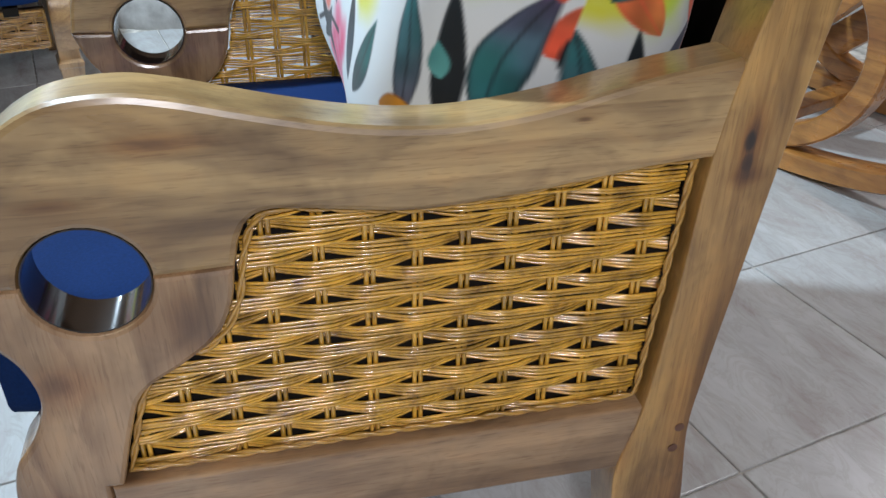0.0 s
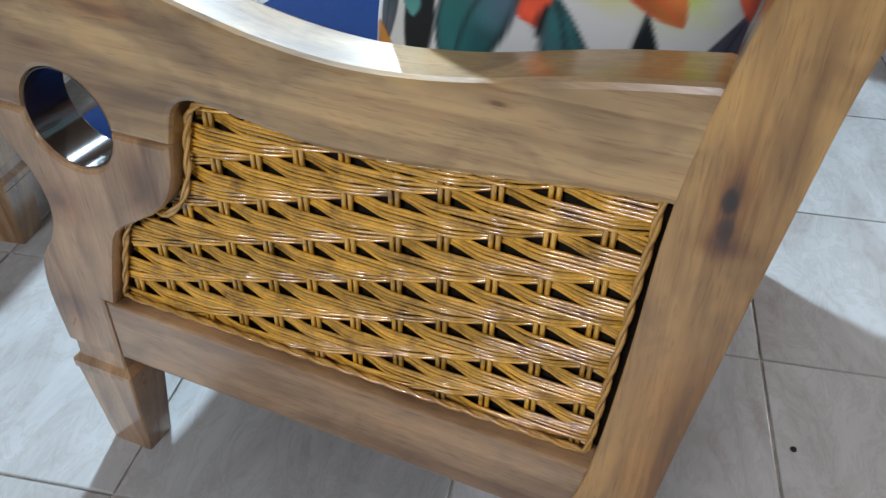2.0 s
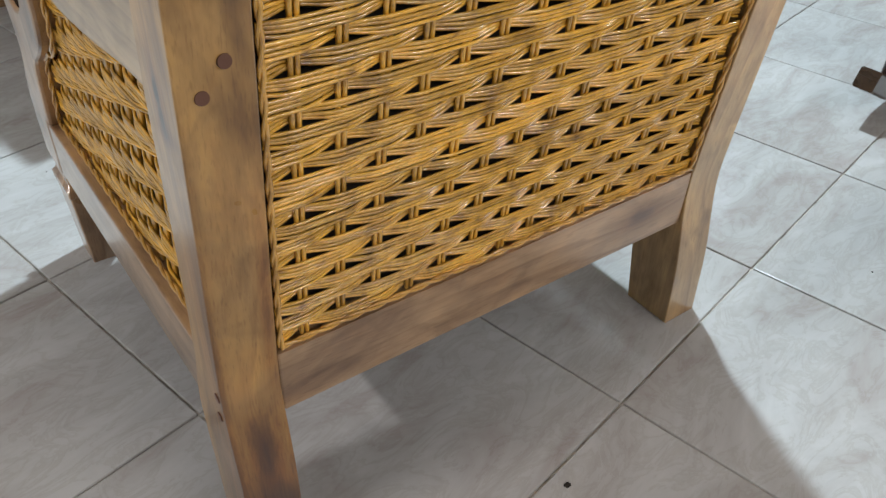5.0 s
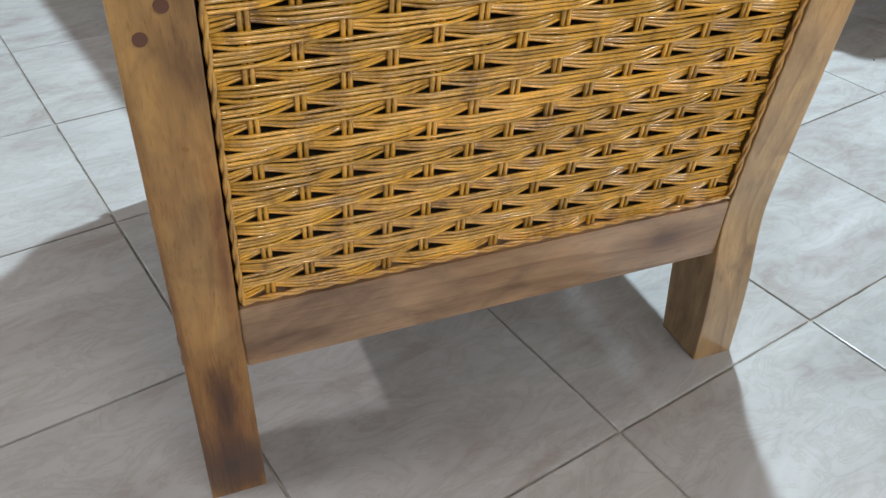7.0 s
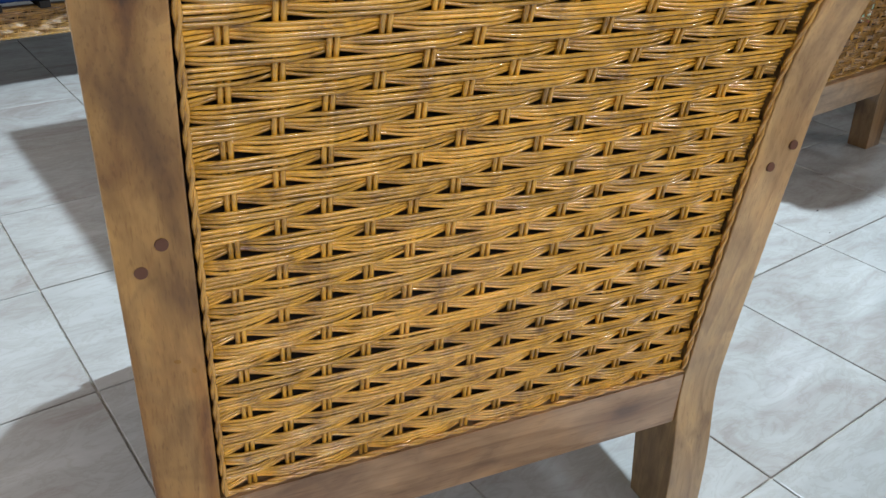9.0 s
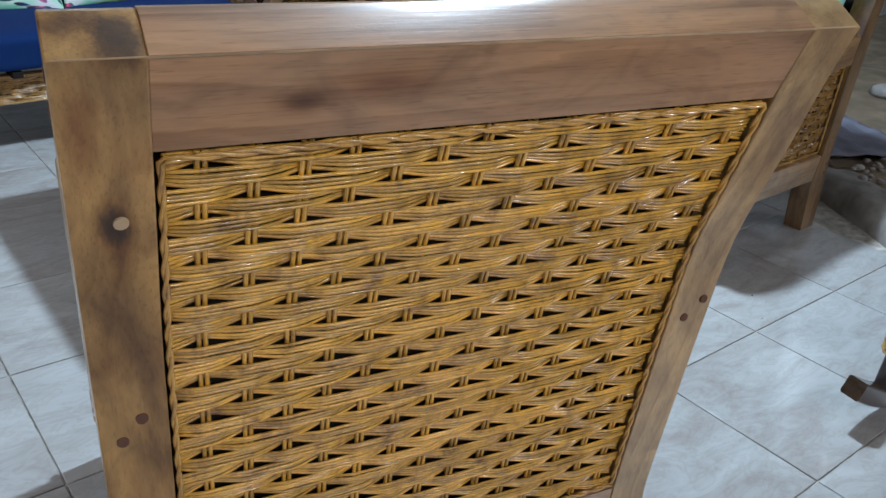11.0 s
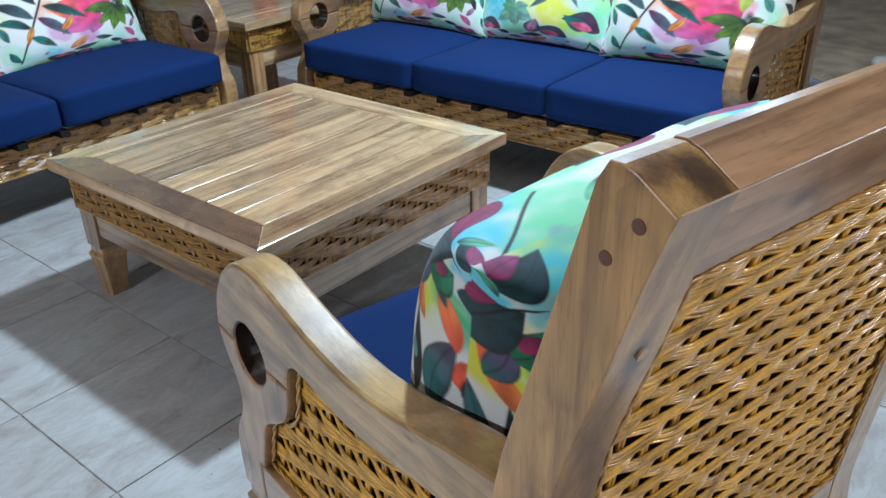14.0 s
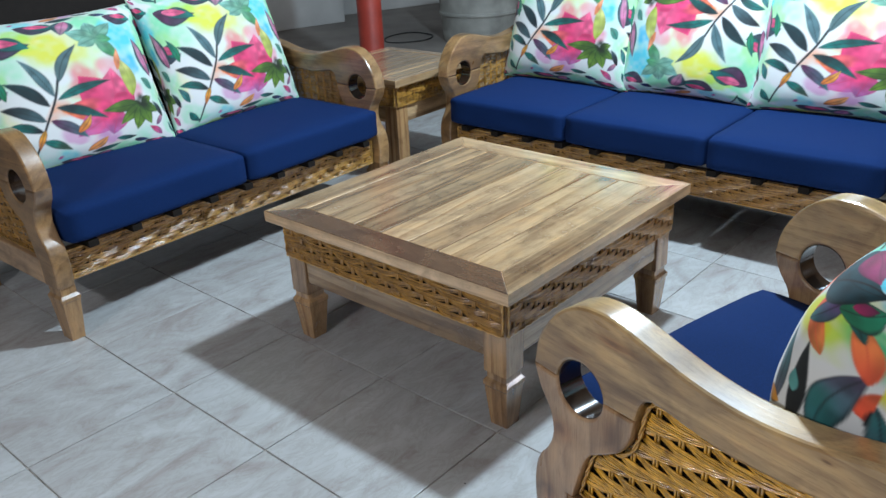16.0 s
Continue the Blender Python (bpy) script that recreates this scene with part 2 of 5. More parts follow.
def part(name, bm, material, parent=None, label="", smooth=True, sharp=40):
    bmesh.ops.recalc_face_normals(bm, faces=bm.faces)
    me = bpy.data.meshes.new(name)
    bm.to_mesh(me)
    bm.free()
    me.materials.append(material)
    if smooth:
        me.polygons.foreach_set("use_smooth", [True] * len(me.polygons))
        me.set_sharp_from_angle(angle=radians(sharp))
    ob = new(name, me)
    ob.parent = parent
    if label:
        ob["label"] = label
    return ob


def thing(name, m, label, category, group="", kind=""):
    ob = new(name)
    ob.matrix_world = m
    ob.empty_display_size = 0.1
    return tagged(ob, label, category, group, kind)


def spline(pts, n=5):
    """A smooth line through the points."""
    p = [np.array(q, float) for q in pts]
    p = [2 * p[0] - p[1]] + p + [2 * p[-1] - p[-2]]
    out = []
    for i in range(1, len(p) - 2):
        for k in range(n):
            t = k / n
            a, b, c, d = p[i - 1], p[i], p[i + 1], p[i + 2]
            out.append(0.5 * (2 * b + (c - a) * t + (2 * a - 5 * b + 4 * c - d) * t * t + (3 * b - a - 3 * c + d) * t ** 3))
    out.append(p[-2])
    return [tuple(q) for q in out]


def inset(poly, d):
    """The outline moved inwards by d; poly runs counter-clockwise."""
    out = []
    n = len(poly)
    for i in range(n):
        a, b, c = (np.array(poly[j % n], float) for j in (i - 1, i, i + 1))
        e1, e2 = b - a, c - b
        e1, e2 = e1 / (np.linalg.norm(e1) + 1e-9), e2 / (np.linalg.norm(e2) + 1e-9)
        n1, n2 = np.array((-e1[1], e1[0])), np.array((-e2[1], e2[0]))
        k = n1 + n2
        k = k / (np.linalg.norm(k) + 1e-9)
        out.append(tuple(b + k * d / max(0.5, float(k @ n1))))
    return out


def board(name, outline, lo, hi, bevel, material, parent, label="", axis="x"):
    """A sawn board: an outline (in the two other axes, in cyclic order) from lo to hi along an axis, its edges rounded."""
    area = sum(outline[i - 1][0] * outline[i][1] - outline[i][0] * outline[i - 1][1] for i in range(len(outline)))
    if area < 0:
        outline = outline[::-1]
    steps = [(0, bevel), (bevel * 0.3, bevel * 0.3), (bevel, 0)]
    rings = [(lo + w, inset(outline, d) if d else outline) for w, d in steps] + [(hi - w, inset(outline, d) if d else outline) for w, d in steps[::-1]]
    n = len(outline)
    verts, faces = [], []
    for w, ring in rings:
        for u, v in ring:
            verts.append((w, u, v))
    for r in range(len(rings) - 1):
        for i in range(n):
            j = (i + 1) % n
            faces.append((r * n + i, r * n + j, (r + 1) * n + j, (r + 1) * n + i))
    from mathutils.geometry import tessellate_polygon
    for tri in tessellate_polygon([[Vector((u, v, 0)) for u, v in rings[0][1]]]):
        a, b, c = (rings[0][1][i] for i in tri)
        ccw = (b[0] - a[0]) * (c[1] - a[1]) - (b[1] - a[1]) * (c[0] - a[0]) > 0
        tri = tri if ccw else tri[::-1]
        faces.append(tuple(i + len(rings) * n for i in tri[::-1]))
        faces.append(tuple(i + (len(rings) + 1) * n for i in tri))
    for w, ring in (rings[0], rings[-1]):
        verts += [(w, u, v) for u, v in ring]
    k = "xyz".index(axis)
    verts = [tuple(v[(a - k) % 3] for a in range(3)) for v in verts]
    return mesh_part(name, verts, faces, material, parent, label, sharp=20)


def block(name, lo, hi, bevel, material, parent, label="", taper=None, segments=2):
    """A bevelled block between two corners; taper narrows its foot."""
    bm = bmesh.new()
    bmesh.ops.create_cube(bm, size=1)
    c = [(a + b) / 2 for a, b in zip(lo, hi)]
    s = [b - a for a, b in zip(lo, hi)]
    for v in bm.verts:
        k = taper if taper and v.co.z < 0 else (1, 1)
        v.co = Vector((c[0] + v.co.x * s[0] * k[0], c[1] + v.co.y * s[1] * k[1], c[2] + v.co.z * s[2]))
    if bevel:
        bmesh.ops.bevel(bm, geom=bm.edges[:], offset=bevel, segments=segments, affect="EDGES", profile=0.5)
    return part(name, bm, material, parent, label, sharp=10 if segments > 2 else 20)


def tube_data(line, radius, sides=6, closed=False, spin=0.0, twist=0.0):
    """Vertices and faces of a round bar along a line of points."""
    p = np.array(line, float)
    n = len(p)
    if closed:
        t = np.roll(p, -1, 0) - np.roll(p, 1, 0)
    else:
        t = np.gradient(p, axis=0)
    t /= np.linalg.norm(t, axis=1)[:, None] + 1e-12
    ref = np.array((0.13, 0.21, 0.97)) if abs(t[:, 2]).mean() < 0.8 else np.array((0.97, 0.21, 0.13))
    a = np.cross(t, ref)
    a /= np.linalg.norm(a, axis=1)[:, None] + 1e-12
    b = np.cross(t, a)
    r = np.broadcast_to(np.asarray(radius, float), (n,))[:, None]
    run = spin + twist * np.concatenate([[0], np.cumsum(np.linalg.norm(np.diff(p, axis=0), axis=1))])
    rings = []
    for k in range(sides):
        ang = (2 * math.pi * k / sides + run)[:, None]
        rings.append((p + r * (a * np.cos(ang) + b * np.sin(ang)))[:, None, :])
    verts = np.concatenate(rings, axis=1).reshape(-1, 3)
    faces = []
    for i in range(n if closed else n - 1):
        j = (i + 1) % n
        for k in range(sides):
            l = (k + 1) % sides
            faces.append((i * sides + k, j * sides + k, j * sides + l, i * sides + l))
    if not closed:
        faces.append(tuple(range(sides)))
        faces.append(tuple((n - 1) * sides + k for k in range(sides))[::-1])
    return verts, faces


def join_data(items):
    verts, faces, n = [], [], 0
    for v, f in items:
        verts.append(np.asarray(v))
        faces += [tuple(i + n for i in g) for g in f]
        n += len(v)
    return np.concatenate(verts), faces

# ---- seating of one set: armchair and two sofas ----
ARM_TOP = [(0.030, 0.640), (0.088, 0.631), (0.137, 0.621), (0.184, 0.610), (0.231, 0.603), (0.277, 0.600), (0.322, 0.602), (0.366, 0.608),
           (0.408, 0.617), (0.448, 0.627), (0.487, 0.637), (0.530, 0.643), (0.583, 0.635), (0.632, 0.600), (0.668, 0.545), (0.680, 0.490)]
FRONT = [(0.680, 0.490), (0.664, 0.450), (0.640, 0.414), (0.632, 0.373), (0.645, 0.335), (0.668, 0.300), (0.677, 0.248), (0.672, 0.178)]
PANEL_TOP = [(0.043, 0.551), (0.100, 0.547), (0.151, 0.540), (0.226, 0.531), (0.304, 0.526), (0.369, 0.533), (0.423, 0.539), (0.446, 0.526), (0.457, 0.490)]
PANEL_FRONT = [(0.457, 0.490), (0.463, 0.455), (0.479, 0.422), (0.508, 0.398), (0.547, 0.371), (0.563, 0.334), (0.582, 0.264)]
HOLE = (0.572, 0.488, 0.050)
BACK = [(0.0, -0.012), (0.11, -0.008), (0.22, 0.004), (0.30, -0.001), (0.42, -0.014), (0.56, -0.030), (0.686, -0.048), (0.82, -0.090), (0.90, -0.114), (0.962, -0.136)]
POST_W = 0.063


def back_y(z):
    return float(np.interp(z, [b[0] for b in BACK], [b[1] for b in BACK]))


def arc(c, r, a0, a1, n=14):
    return [(c[0] + r * math.cos(radians(a0 + (a1 - a0) * i / n)), c[1] + r * math.sin(radians(a0 + (a1 - a0) * i / n))) for i in range(n + 1)]


def cane_line(us, u0, pitch, under, place, depth, lift, row_pitch, lean, rng, side):
    """One cane of a band: over two stakes and under the third, squeezed where it goes under."""
    out = []
    ph, jit = rng.uniform(0, 6.3), rng.uniform(-0.0003, 0.0003)
    for u in us:
        d = ((u - u0) / pitch - under + 1.5) % 3.0 - 1.5
        w = -math.cos(math.pi * d) if abs(d) < 1 else 1.0
        e = math.exp(-(d * pitch / (0.019 if d * lean > 0 else 0.011)) ** 2)
        dv = lift * (1.06 - 0.40 * e) + row_pitch * 0.03 * e + jit + 0.0004 * math.sin(31 * u + ph)
        out.append(place(u, dv, side * (depth * w + 0.0004 * math.sin(47 * u + ph))))
    return out


def weave(parent, name, place, rows, row_span, u0, pitch, stake_span, seed, single, phase=(1, 1), lean=1, radius=0.0020, canes=4, row_pitch=0.0165, depth=0.0046, side=1, step=8, sides=6):
    """Twilled panel: bands of canes over and under pairs of stakes. place(u, row or None, v, out) gives a point of the panel."""
    rng = random.Random(seed)
    made = []
    lo, hi = 9.0, -9.0
    for r in range(rows):
        a, b = row_span(r)
        if b - a < pitch * 0.6:
            continue
        lo, hi = min(lo, a), max(hi, b)
        us = np.linspace(a, b, max(3, int((b - a) / pitch * step)))
        for c in range(canes):
            lift = (c - (canes - 1) / 2) * row_pitch / canes
            line = cane_line(us, u0, pitch, (phase[1] - r) * phase[0] % 3, lambda u, dv, w, r=r: place(u, r, dv, w), depth, lift, row_pitch, lean, rng, side)
            made.append(("cane", tube_data(line, radius * rng.uniform(0.88, 1.06), sides, spin=rng.uniform(0, 1.05))))
    for k in range(int((hi - u0) / pitch) + 1):
        s = u0 + pitch * k
        if s < lo:
            continue
        v0, v1 = stake_span(s)
        if v1 - v0 < 0.02:
            continue
        for d in (-0.0030, 0.0030):
            n = max(4, int((v1 - v0) / 0.012))
            line = [place(s + d, None, v, 0.0) for v in np.linspace(v0, v1, n)]
            made.append(("stake", tube_data(line, 0.0025, sides)))
    if single:
        for kind, (v, f) in made:
            mesh_part(kind, v, f, CANE, parent, sharp=80)
    else:
        v, f = join_data([d for _, d in made])
        ob = mesh_part(name, v, f, CANE_WOVEN, parent, sharp=80)
        ob["kind"] = "stuff"


def braid(name, line, parent, label="", radius=0.0021, twist=0.055, closed=True, material=None):
    """Two canes twisted round each other along an edge."""
    p = np.array(line, float)
    if closed:
        p = np.concatenate([p, p[:1]])
    seg = np.linalg.norm(np.diff(p, axis=0), axis=1)
    s = np.concatenate([[0], np.cumsum(seg)])
    m = max(16, int(s[-1] / twist * 7))
    q = np.stack([np.interp(np.linspace(0, s[-1], m), s, p[:, k]) for k in range(3)], 1)
    t = np.gradient(q, axis=0)
    t /= np.linalg.norm(t, axis=1)[:, None] + 1e-12
    ref = np.array((0.5, -0.6, 0.62))
    a = np.cross(t, ref)
    a /= np.linalg.norm(a, axis=1)[:, None] + 1e-12
    b = np.cross(t, a)
    ang = np.linspace(0, s[-1], m) / twist * 2 * math.pi
    items = []
    for k in (0, math.pi):
        off = a * np.cos(ang + k)[:, None] + b * np.sin(ang + k)[:, None]
        items.append(tube_data(q + off * radius * 0.85, radius, 6))
    v, f = join_data(items)
    return mesh_part(name, v, f, material or CANE_EDGE, parent, label, sharp=80)


def foot(name, x0, x1, y0, y1, top, parent, material):
    """Carved front foot: a groove, a chamfered ledge and a tapered block."""
    bm = bmesh.new()
    cx, cy, hx, hy = (x0 + x1) / 2, (y0 + y1) / 2, (x1 - x0) / 2, (y1 - y0) / 2
    g = min(0.158, top - 0.013)
    levels = [(top, 0.86), (g, 0.86), (g - 0.004, 0.88), (g - 0.013, 1.07), (g - 0.024, 1.07), (g - 0.028, 1.00), (0.0, 0.72)]
    rings = []
    for z, k in levels:
        rings.append([bm.verts.new((cx + sx * hx * k, cy + sy * hy * k, z)) for sx, sy in ((-1, -1), (1, -1), (1, 1), (-1, 1))])
    for a, b in zip(rings, rings[1:]):
        for i in range(4):
            bm.faces.new((a[i], a[(i + 1) % 4], b[(i + 1) % 4], b[i]))
    bm.faces.new(rings[0])
    bm.faces.new(rings[-1][::-1])
    bmesh.ops.bevel(bm, geom=[e for e in bm.edges if abs(e.verts[0].co.z - e.verts[1].co.z) > 0.002], offset=0.002, segments=1, affect="EDGES")
    return part(name, bm, material, parent, sharp=12)


def dowel(at, normal, r, parent, material=None, name="dowel_peg"):
    bm = bmesh.new()
    bmesh.ops.create_cone(bm, cap_ends=True, segments=20, radius1=r, radius2=r * 0.92, depth=0.004)
    q = Vector((0, 0, 1)).rotation_difference(Vector(normal))
    bmesh.ops.transform(bm, matrix=Matrix.Translation(Vector(at) - Vector(normal).normalized() * 0.0016) @ q.to_matrix().to_4x4(), verts=bm.verts)
    return part(name, bm, material or PEG, parent)


def seat_frame(name, inner, m, label, category, single, seed, group=""):
    """Wooden frame of an armchair or sofa with woven panels; inner is the width between the arms."""
    top = thing(name, m, label, category, group)
    half = inner / 2
    tone = WOOD if single else SOFAWOOD
    for s in (-1, 1):
        lo, hi = (-half - POST_W, -half) if s < 0 else (half, half + POST_W)
        alo, ahi = (lo + 0.001, hi - 0.006) if s < 0 else (lo + 0.006, hi - 0.001)
        up = spline(ARM_TOP) + arc(HOLE[:2], HOLE[2], 0, 180) + spline(PANEL_TOP)[::-1] + [(0.034, 0.549), (0.020, 0.638)]
        board("arm", up, alo, ahi, 0.006, tone["y"], top, "golden-brown arm board with a drilled round hole")
        low = spline(FRONT) + [(0.594, 0.178), (0.594, 0.264)] + spline(PANEL_FRONT)[::-1] + arc(HOLE[:2], HOLE[2], 180, 360)
        board("front_post", low, alo, ahi, 0.005, POSTWOOD if single else tone["y"], top, "greyish striped front post" if single else "")
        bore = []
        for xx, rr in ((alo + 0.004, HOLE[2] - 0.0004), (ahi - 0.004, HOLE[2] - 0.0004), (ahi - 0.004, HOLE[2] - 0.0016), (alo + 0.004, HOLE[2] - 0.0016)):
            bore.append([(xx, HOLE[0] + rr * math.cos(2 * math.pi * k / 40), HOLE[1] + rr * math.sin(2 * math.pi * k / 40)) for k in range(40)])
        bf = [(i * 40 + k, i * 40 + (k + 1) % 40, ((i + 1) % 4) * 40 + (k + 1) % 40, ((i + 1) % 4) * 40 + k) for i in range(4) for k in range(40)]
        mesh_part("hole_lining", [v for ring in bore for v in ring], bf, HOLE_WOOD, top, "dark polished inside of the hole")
        board("side_rail", [(0.066, 0.180), (0.5935, 0.180), (0.5935, 0.2635), (0.062, 0.2635)], alo + 0.001, ahi - 0.001, 0.003, PINKWOOD["y"], top, "pinkish-brown lower side rail")
        foot("foot", lo + 0.002, hi - 0.003, 0.594, 0.674, 0.181, top, POSTWOOD if single else tone["z"])
        rear = spline([(b[1], b[0]) for b in BACK], 4)
        front = spline([(0.066, 0.0), (0.080, 0.12), (0.082, 0.18), (0.062, 0.264), (0.049, 0.41), (0.041, 0.55), (0.020, 0.67), (-0.020, 0.80), (-0.052, 0.905), (-0.070, 0.965)], 4)
        cap = [(-0.136, 0.960), (-0.104, 0.9785), (-0.092, 0.9822), (-0.080, 0.9815), (-0.070, 0.963)]
        board("back_post", rear[:-1] + cap[:-1] + front[::-1], lo, hi, 0.0015, KNOTTY if single and s < 0 else tone["z"], top, "curved back post with dark knots")
        for at, nrm in (((s * (half + (0.024 if s < 0 else 0.047)), back_y(0.597) - 0.001, 0.597), (0, -1, 0.1)), ((s * (half + (0.043 if s < 0 else 0.024)), back_y(0.572) - 0.001, 0.572), (0, -1, 0.1)),
                        ((s * (half + POST_W) + s * 0.0005, 0.015, 0.229), (s, 0, 0)), ((s * (half + POST_W) + s * 0.0005, 0.018, 0.199), (s, 0, 0)),
                        ((s * (half + POST_W) + s * 0.0005, -0.108, 0.945), (s, 0, 0)), ((s * (half + POST_W) + s * 0.0005, -0.083, 0.913), (s, 0, 0))):
            dowel(at, nrm, 0.0060, top)
        if s < 0:
            dowel((-half - 0.026, back_y(0.824) - 0.0016, 0.824), (0, -1, -0.31), 0.0062, top, PALE_PEG)
        # woven side panel
        ys = [p[0] for p in PANEL_TOP[:7]]
        zs = [p[1] for p in PANEL_TOP[:7]]
        z0, rows, rise = 0.263, 19, 0.0152

        def top_z(y):
            return float(np.interp(y, ys + [0.60], zs + [0.541])) - 0.005

        def rear_y(z):
            return float(np.interp(z, [0.264, 0.41, 0.551], [0.062, 0.049, 0.043])) + 0.008

        def front_y(z):
            pf = PANEL_FRONT[::-1] + [(0.446, 0.526), (0.423, 0.539)]
            return float(np.interp(z, [p[1] for p in pf], [p[0] for p in pf])) - 0.006
        xm = (lo + hi) / 2 + s * 0.006

        def place(y, row, dv, out):
            z = dv if row is None else min(z0 + rise * (row + 0.5) + dv, top_z(y) - 0.001)
            return (xm + s * out, y, z)

        def row_span(r):
            a = rear_y(z0 + (r + 0.5) * rise)
            b = 0.30
            while b < 0.60 and b < front_y(min(0.539, place(b, r, 0, 0)[2])):
                b += 0.004
            return a, b

        def stake_span(y):
            hi_z = top_z(y)
            while hi_z > z0 and front_y(hi_z) < y:
                hi_z -= 0.004
            return (z0, hi_z) if y > rear_y(0.4) else (0, 0)
        edge = [(xm, y, z) for y, z in spline(PANEL_TOP, 4)[:-1] + spline(PANEL_FRONT, 4)] + [(xm, 0.062, 0.267)]
        edge = [(x + s * 0.010, y, z) for x, y, z in edge]
        c = (0.30, 0.40)
        edge = [(x, y + (0.0058 if y < c[0] else -0.0058), z + (0.0052 if z < c[1] else -0.0052)) for x, y, z in edge]
        # added sheet: blackens the gaps of the left side as shade would
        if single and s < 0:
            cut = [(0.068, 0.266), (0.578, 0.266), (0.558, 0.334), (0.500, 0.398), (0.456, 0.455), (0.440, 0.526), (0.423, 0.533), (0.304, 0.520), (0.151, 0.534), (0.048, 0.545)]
            board("side_gap_shade", inset(cut, -0.014), xm - s * 0.0095, xm - s * 0.0075, 0.0003, DARK, top, "black sheet added as the shade behind the woven side")
        border = braid("side_panel", edge, top, "woven cane side panel with a twisted edge")
        weave(border, "side_weave", place, rows, row_span, -0.0053, 0.0436, stake_span, seed + s, single, phase=(1, 2), lean=-1, row_pitch=rise, radius=0.00172, step=8 if single else 5, sides=6 if single else 5)
    # back
    rail = [(back_y(0.884) + 0.003, 0.884), (back_y(0.94) + 0.001, 0.940), (-0.1350, 0.9615), (-0.104, 0.9800), (-0.092, 0.9840), (-0.081, 0.9830), (-0.070, 0.965), (-0.048, 0.890)]
    board("top_rail", rail, -half, half, 0.0006, RAILWOOD if single else tone["x"], top, "thick top rail with rounded upper face")
    # pale bead: worn ridge, with its edge highlight put into the colour
    if single:
        mesh_part("worn_ridge", *tube_data([(x, -0.1348, 0.9600) for x in np.linspace(-half - POST_W + 0.004, half + POST_W - 0.006, 9)], 0.0011, 8), PALEWOOD, top, "pale worn ridge along the top rail")
    board("back_rail", [(0.006, 0.180), (0.045, 0.180), (0.045, 0.262), (0.004, 0.262)], -half, half, 0.003, PINKWOOD["x"], top, "pale pinkish lower back rail")
    zlo, zhi, rows = 0.268, 0.879, 37

    def bplace(x, row, dv, out):
        z = dv if row is None else zlo + (zhi - zlo) * (row + 0.5) / rows + dv
        return (x, back_y(z) + 0.013 - out, z)
    e = half - 0.0052
    line = [(x, back_y(0.268) + 0.004, 0.2695) for x in np.linspace(-e, e, 12)]
    line += [(e, back_y(z) + 0.004, z) for z in np.linspace(0.275, 0.872, 14)]
    line += [(x, back_y(0.879) + 0.004, 0.8765) for x in np.linspace(e, -e, 12)]
    line += [(-e, back_y(z) + 0.004, z) for z in np.linspace(0.872, 0.275, 14)]
    border = braid("back_panel", line, top, "woven cane back panel with a twisted edge")
    weave(border, "back_weave", bplace, rows, lambda r: (-half + 0.007, half - 0.007), -half + 0.036, 0.042, lambda x: (zlo, zhi), seed, single, phase=(-1, 0),
          row_pitch=(zhi - zlo) / rows, radius=0.00190, step=8 if single else 4, sides=6 if single else 5)
    # sheet added behind the back weave, in place of the shade there
    board("back_gap_shade", [(back_y(0.27) + 0.028, 0.270), (back_y(0.42) + 0.026, 0.42), (back_y(0.56) + 0.026, 0.56), (back_y(0.69) + 0.026, 0.69), (back_y(0.82) + 0.026, 0.82), (back_y(0.88) + 0.026, 0.8836),
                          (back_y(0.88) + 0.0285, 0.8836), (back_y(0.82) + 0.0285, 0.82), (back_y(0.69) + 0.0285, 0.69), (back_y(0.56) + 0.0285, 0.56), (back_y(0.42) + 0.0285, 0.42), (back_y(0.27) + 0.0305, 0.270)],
          -half + 0.001, half - 0.001, 0.0004, DARK, top, "black sheet added as the shade behind the woven back")
    # front apron: woven strip under the seat, slats on it
    board("front_rail", [(0.600, 0.2595), (0.624, 0.2595), (0.624, 0.276), (0.600, 0.276)], -half, half, 0.003, tone["x"], top)
    board("front_lower_rail", [(0.600, 0.180), (0.624, 0.180), (0.624, 0.196), (0.600, 0.196)], -half, half, 0.003, tone["x"], top)
    fw = braid("front_panel", [(-half + 0.004, 0.638, 0.182), (half - 0.004, 0.638, 0.182), (half - 0.004, 0.638, 0.274), (-half + 0.004, 0.638, 0.274)], top, "low woven cane strip below the seat", twist=0.03)
    weave(fw, "front_weave", lambda u, row, dv, out: (u, 0.632 + out, (0.182 + 0.0152 * (row + 0.5) if row is not None else 0) + dv), 6, lambda r: (-half + 0.004, half - 0.004),
          -half + 0.03, 0.042, lambda x: (0.182, 0.274), seed + 5, False, row_pitch=0.0152, step=5, sides=5)
    # black sheet stands for the shade under the seat
    block("front_gap_shade", (-half + 0.002, 0.6245, 0.182), (half - 0.002, 0.6265, 0.274), 0.0, DARK, top, "black sheet added as the shade inside the strip")
    n = int(inner / 0.14)
    for k in range(n):
        x = -half + inner * (k + 0.5) / n
        block("seat_slat", (x - 0.017, 0.03, 0.2762), (x + 0.017, 0.683, 0.2980), 0.002, DARK, top)
    if not single:
        # the sofas have taller backs
        for o in top.children_recursive:
            if o.name.split(".")[0] in ("back_post", "top_rail", "back_panel", "back_weave", "back_gap_shade", "dowel_peg"):
                for v in o.data.vertices:
                    if v.co.z > 0.66:
                        v.co.z = 0.66 + (v.co.z - 0.66) * 1.25
    return top


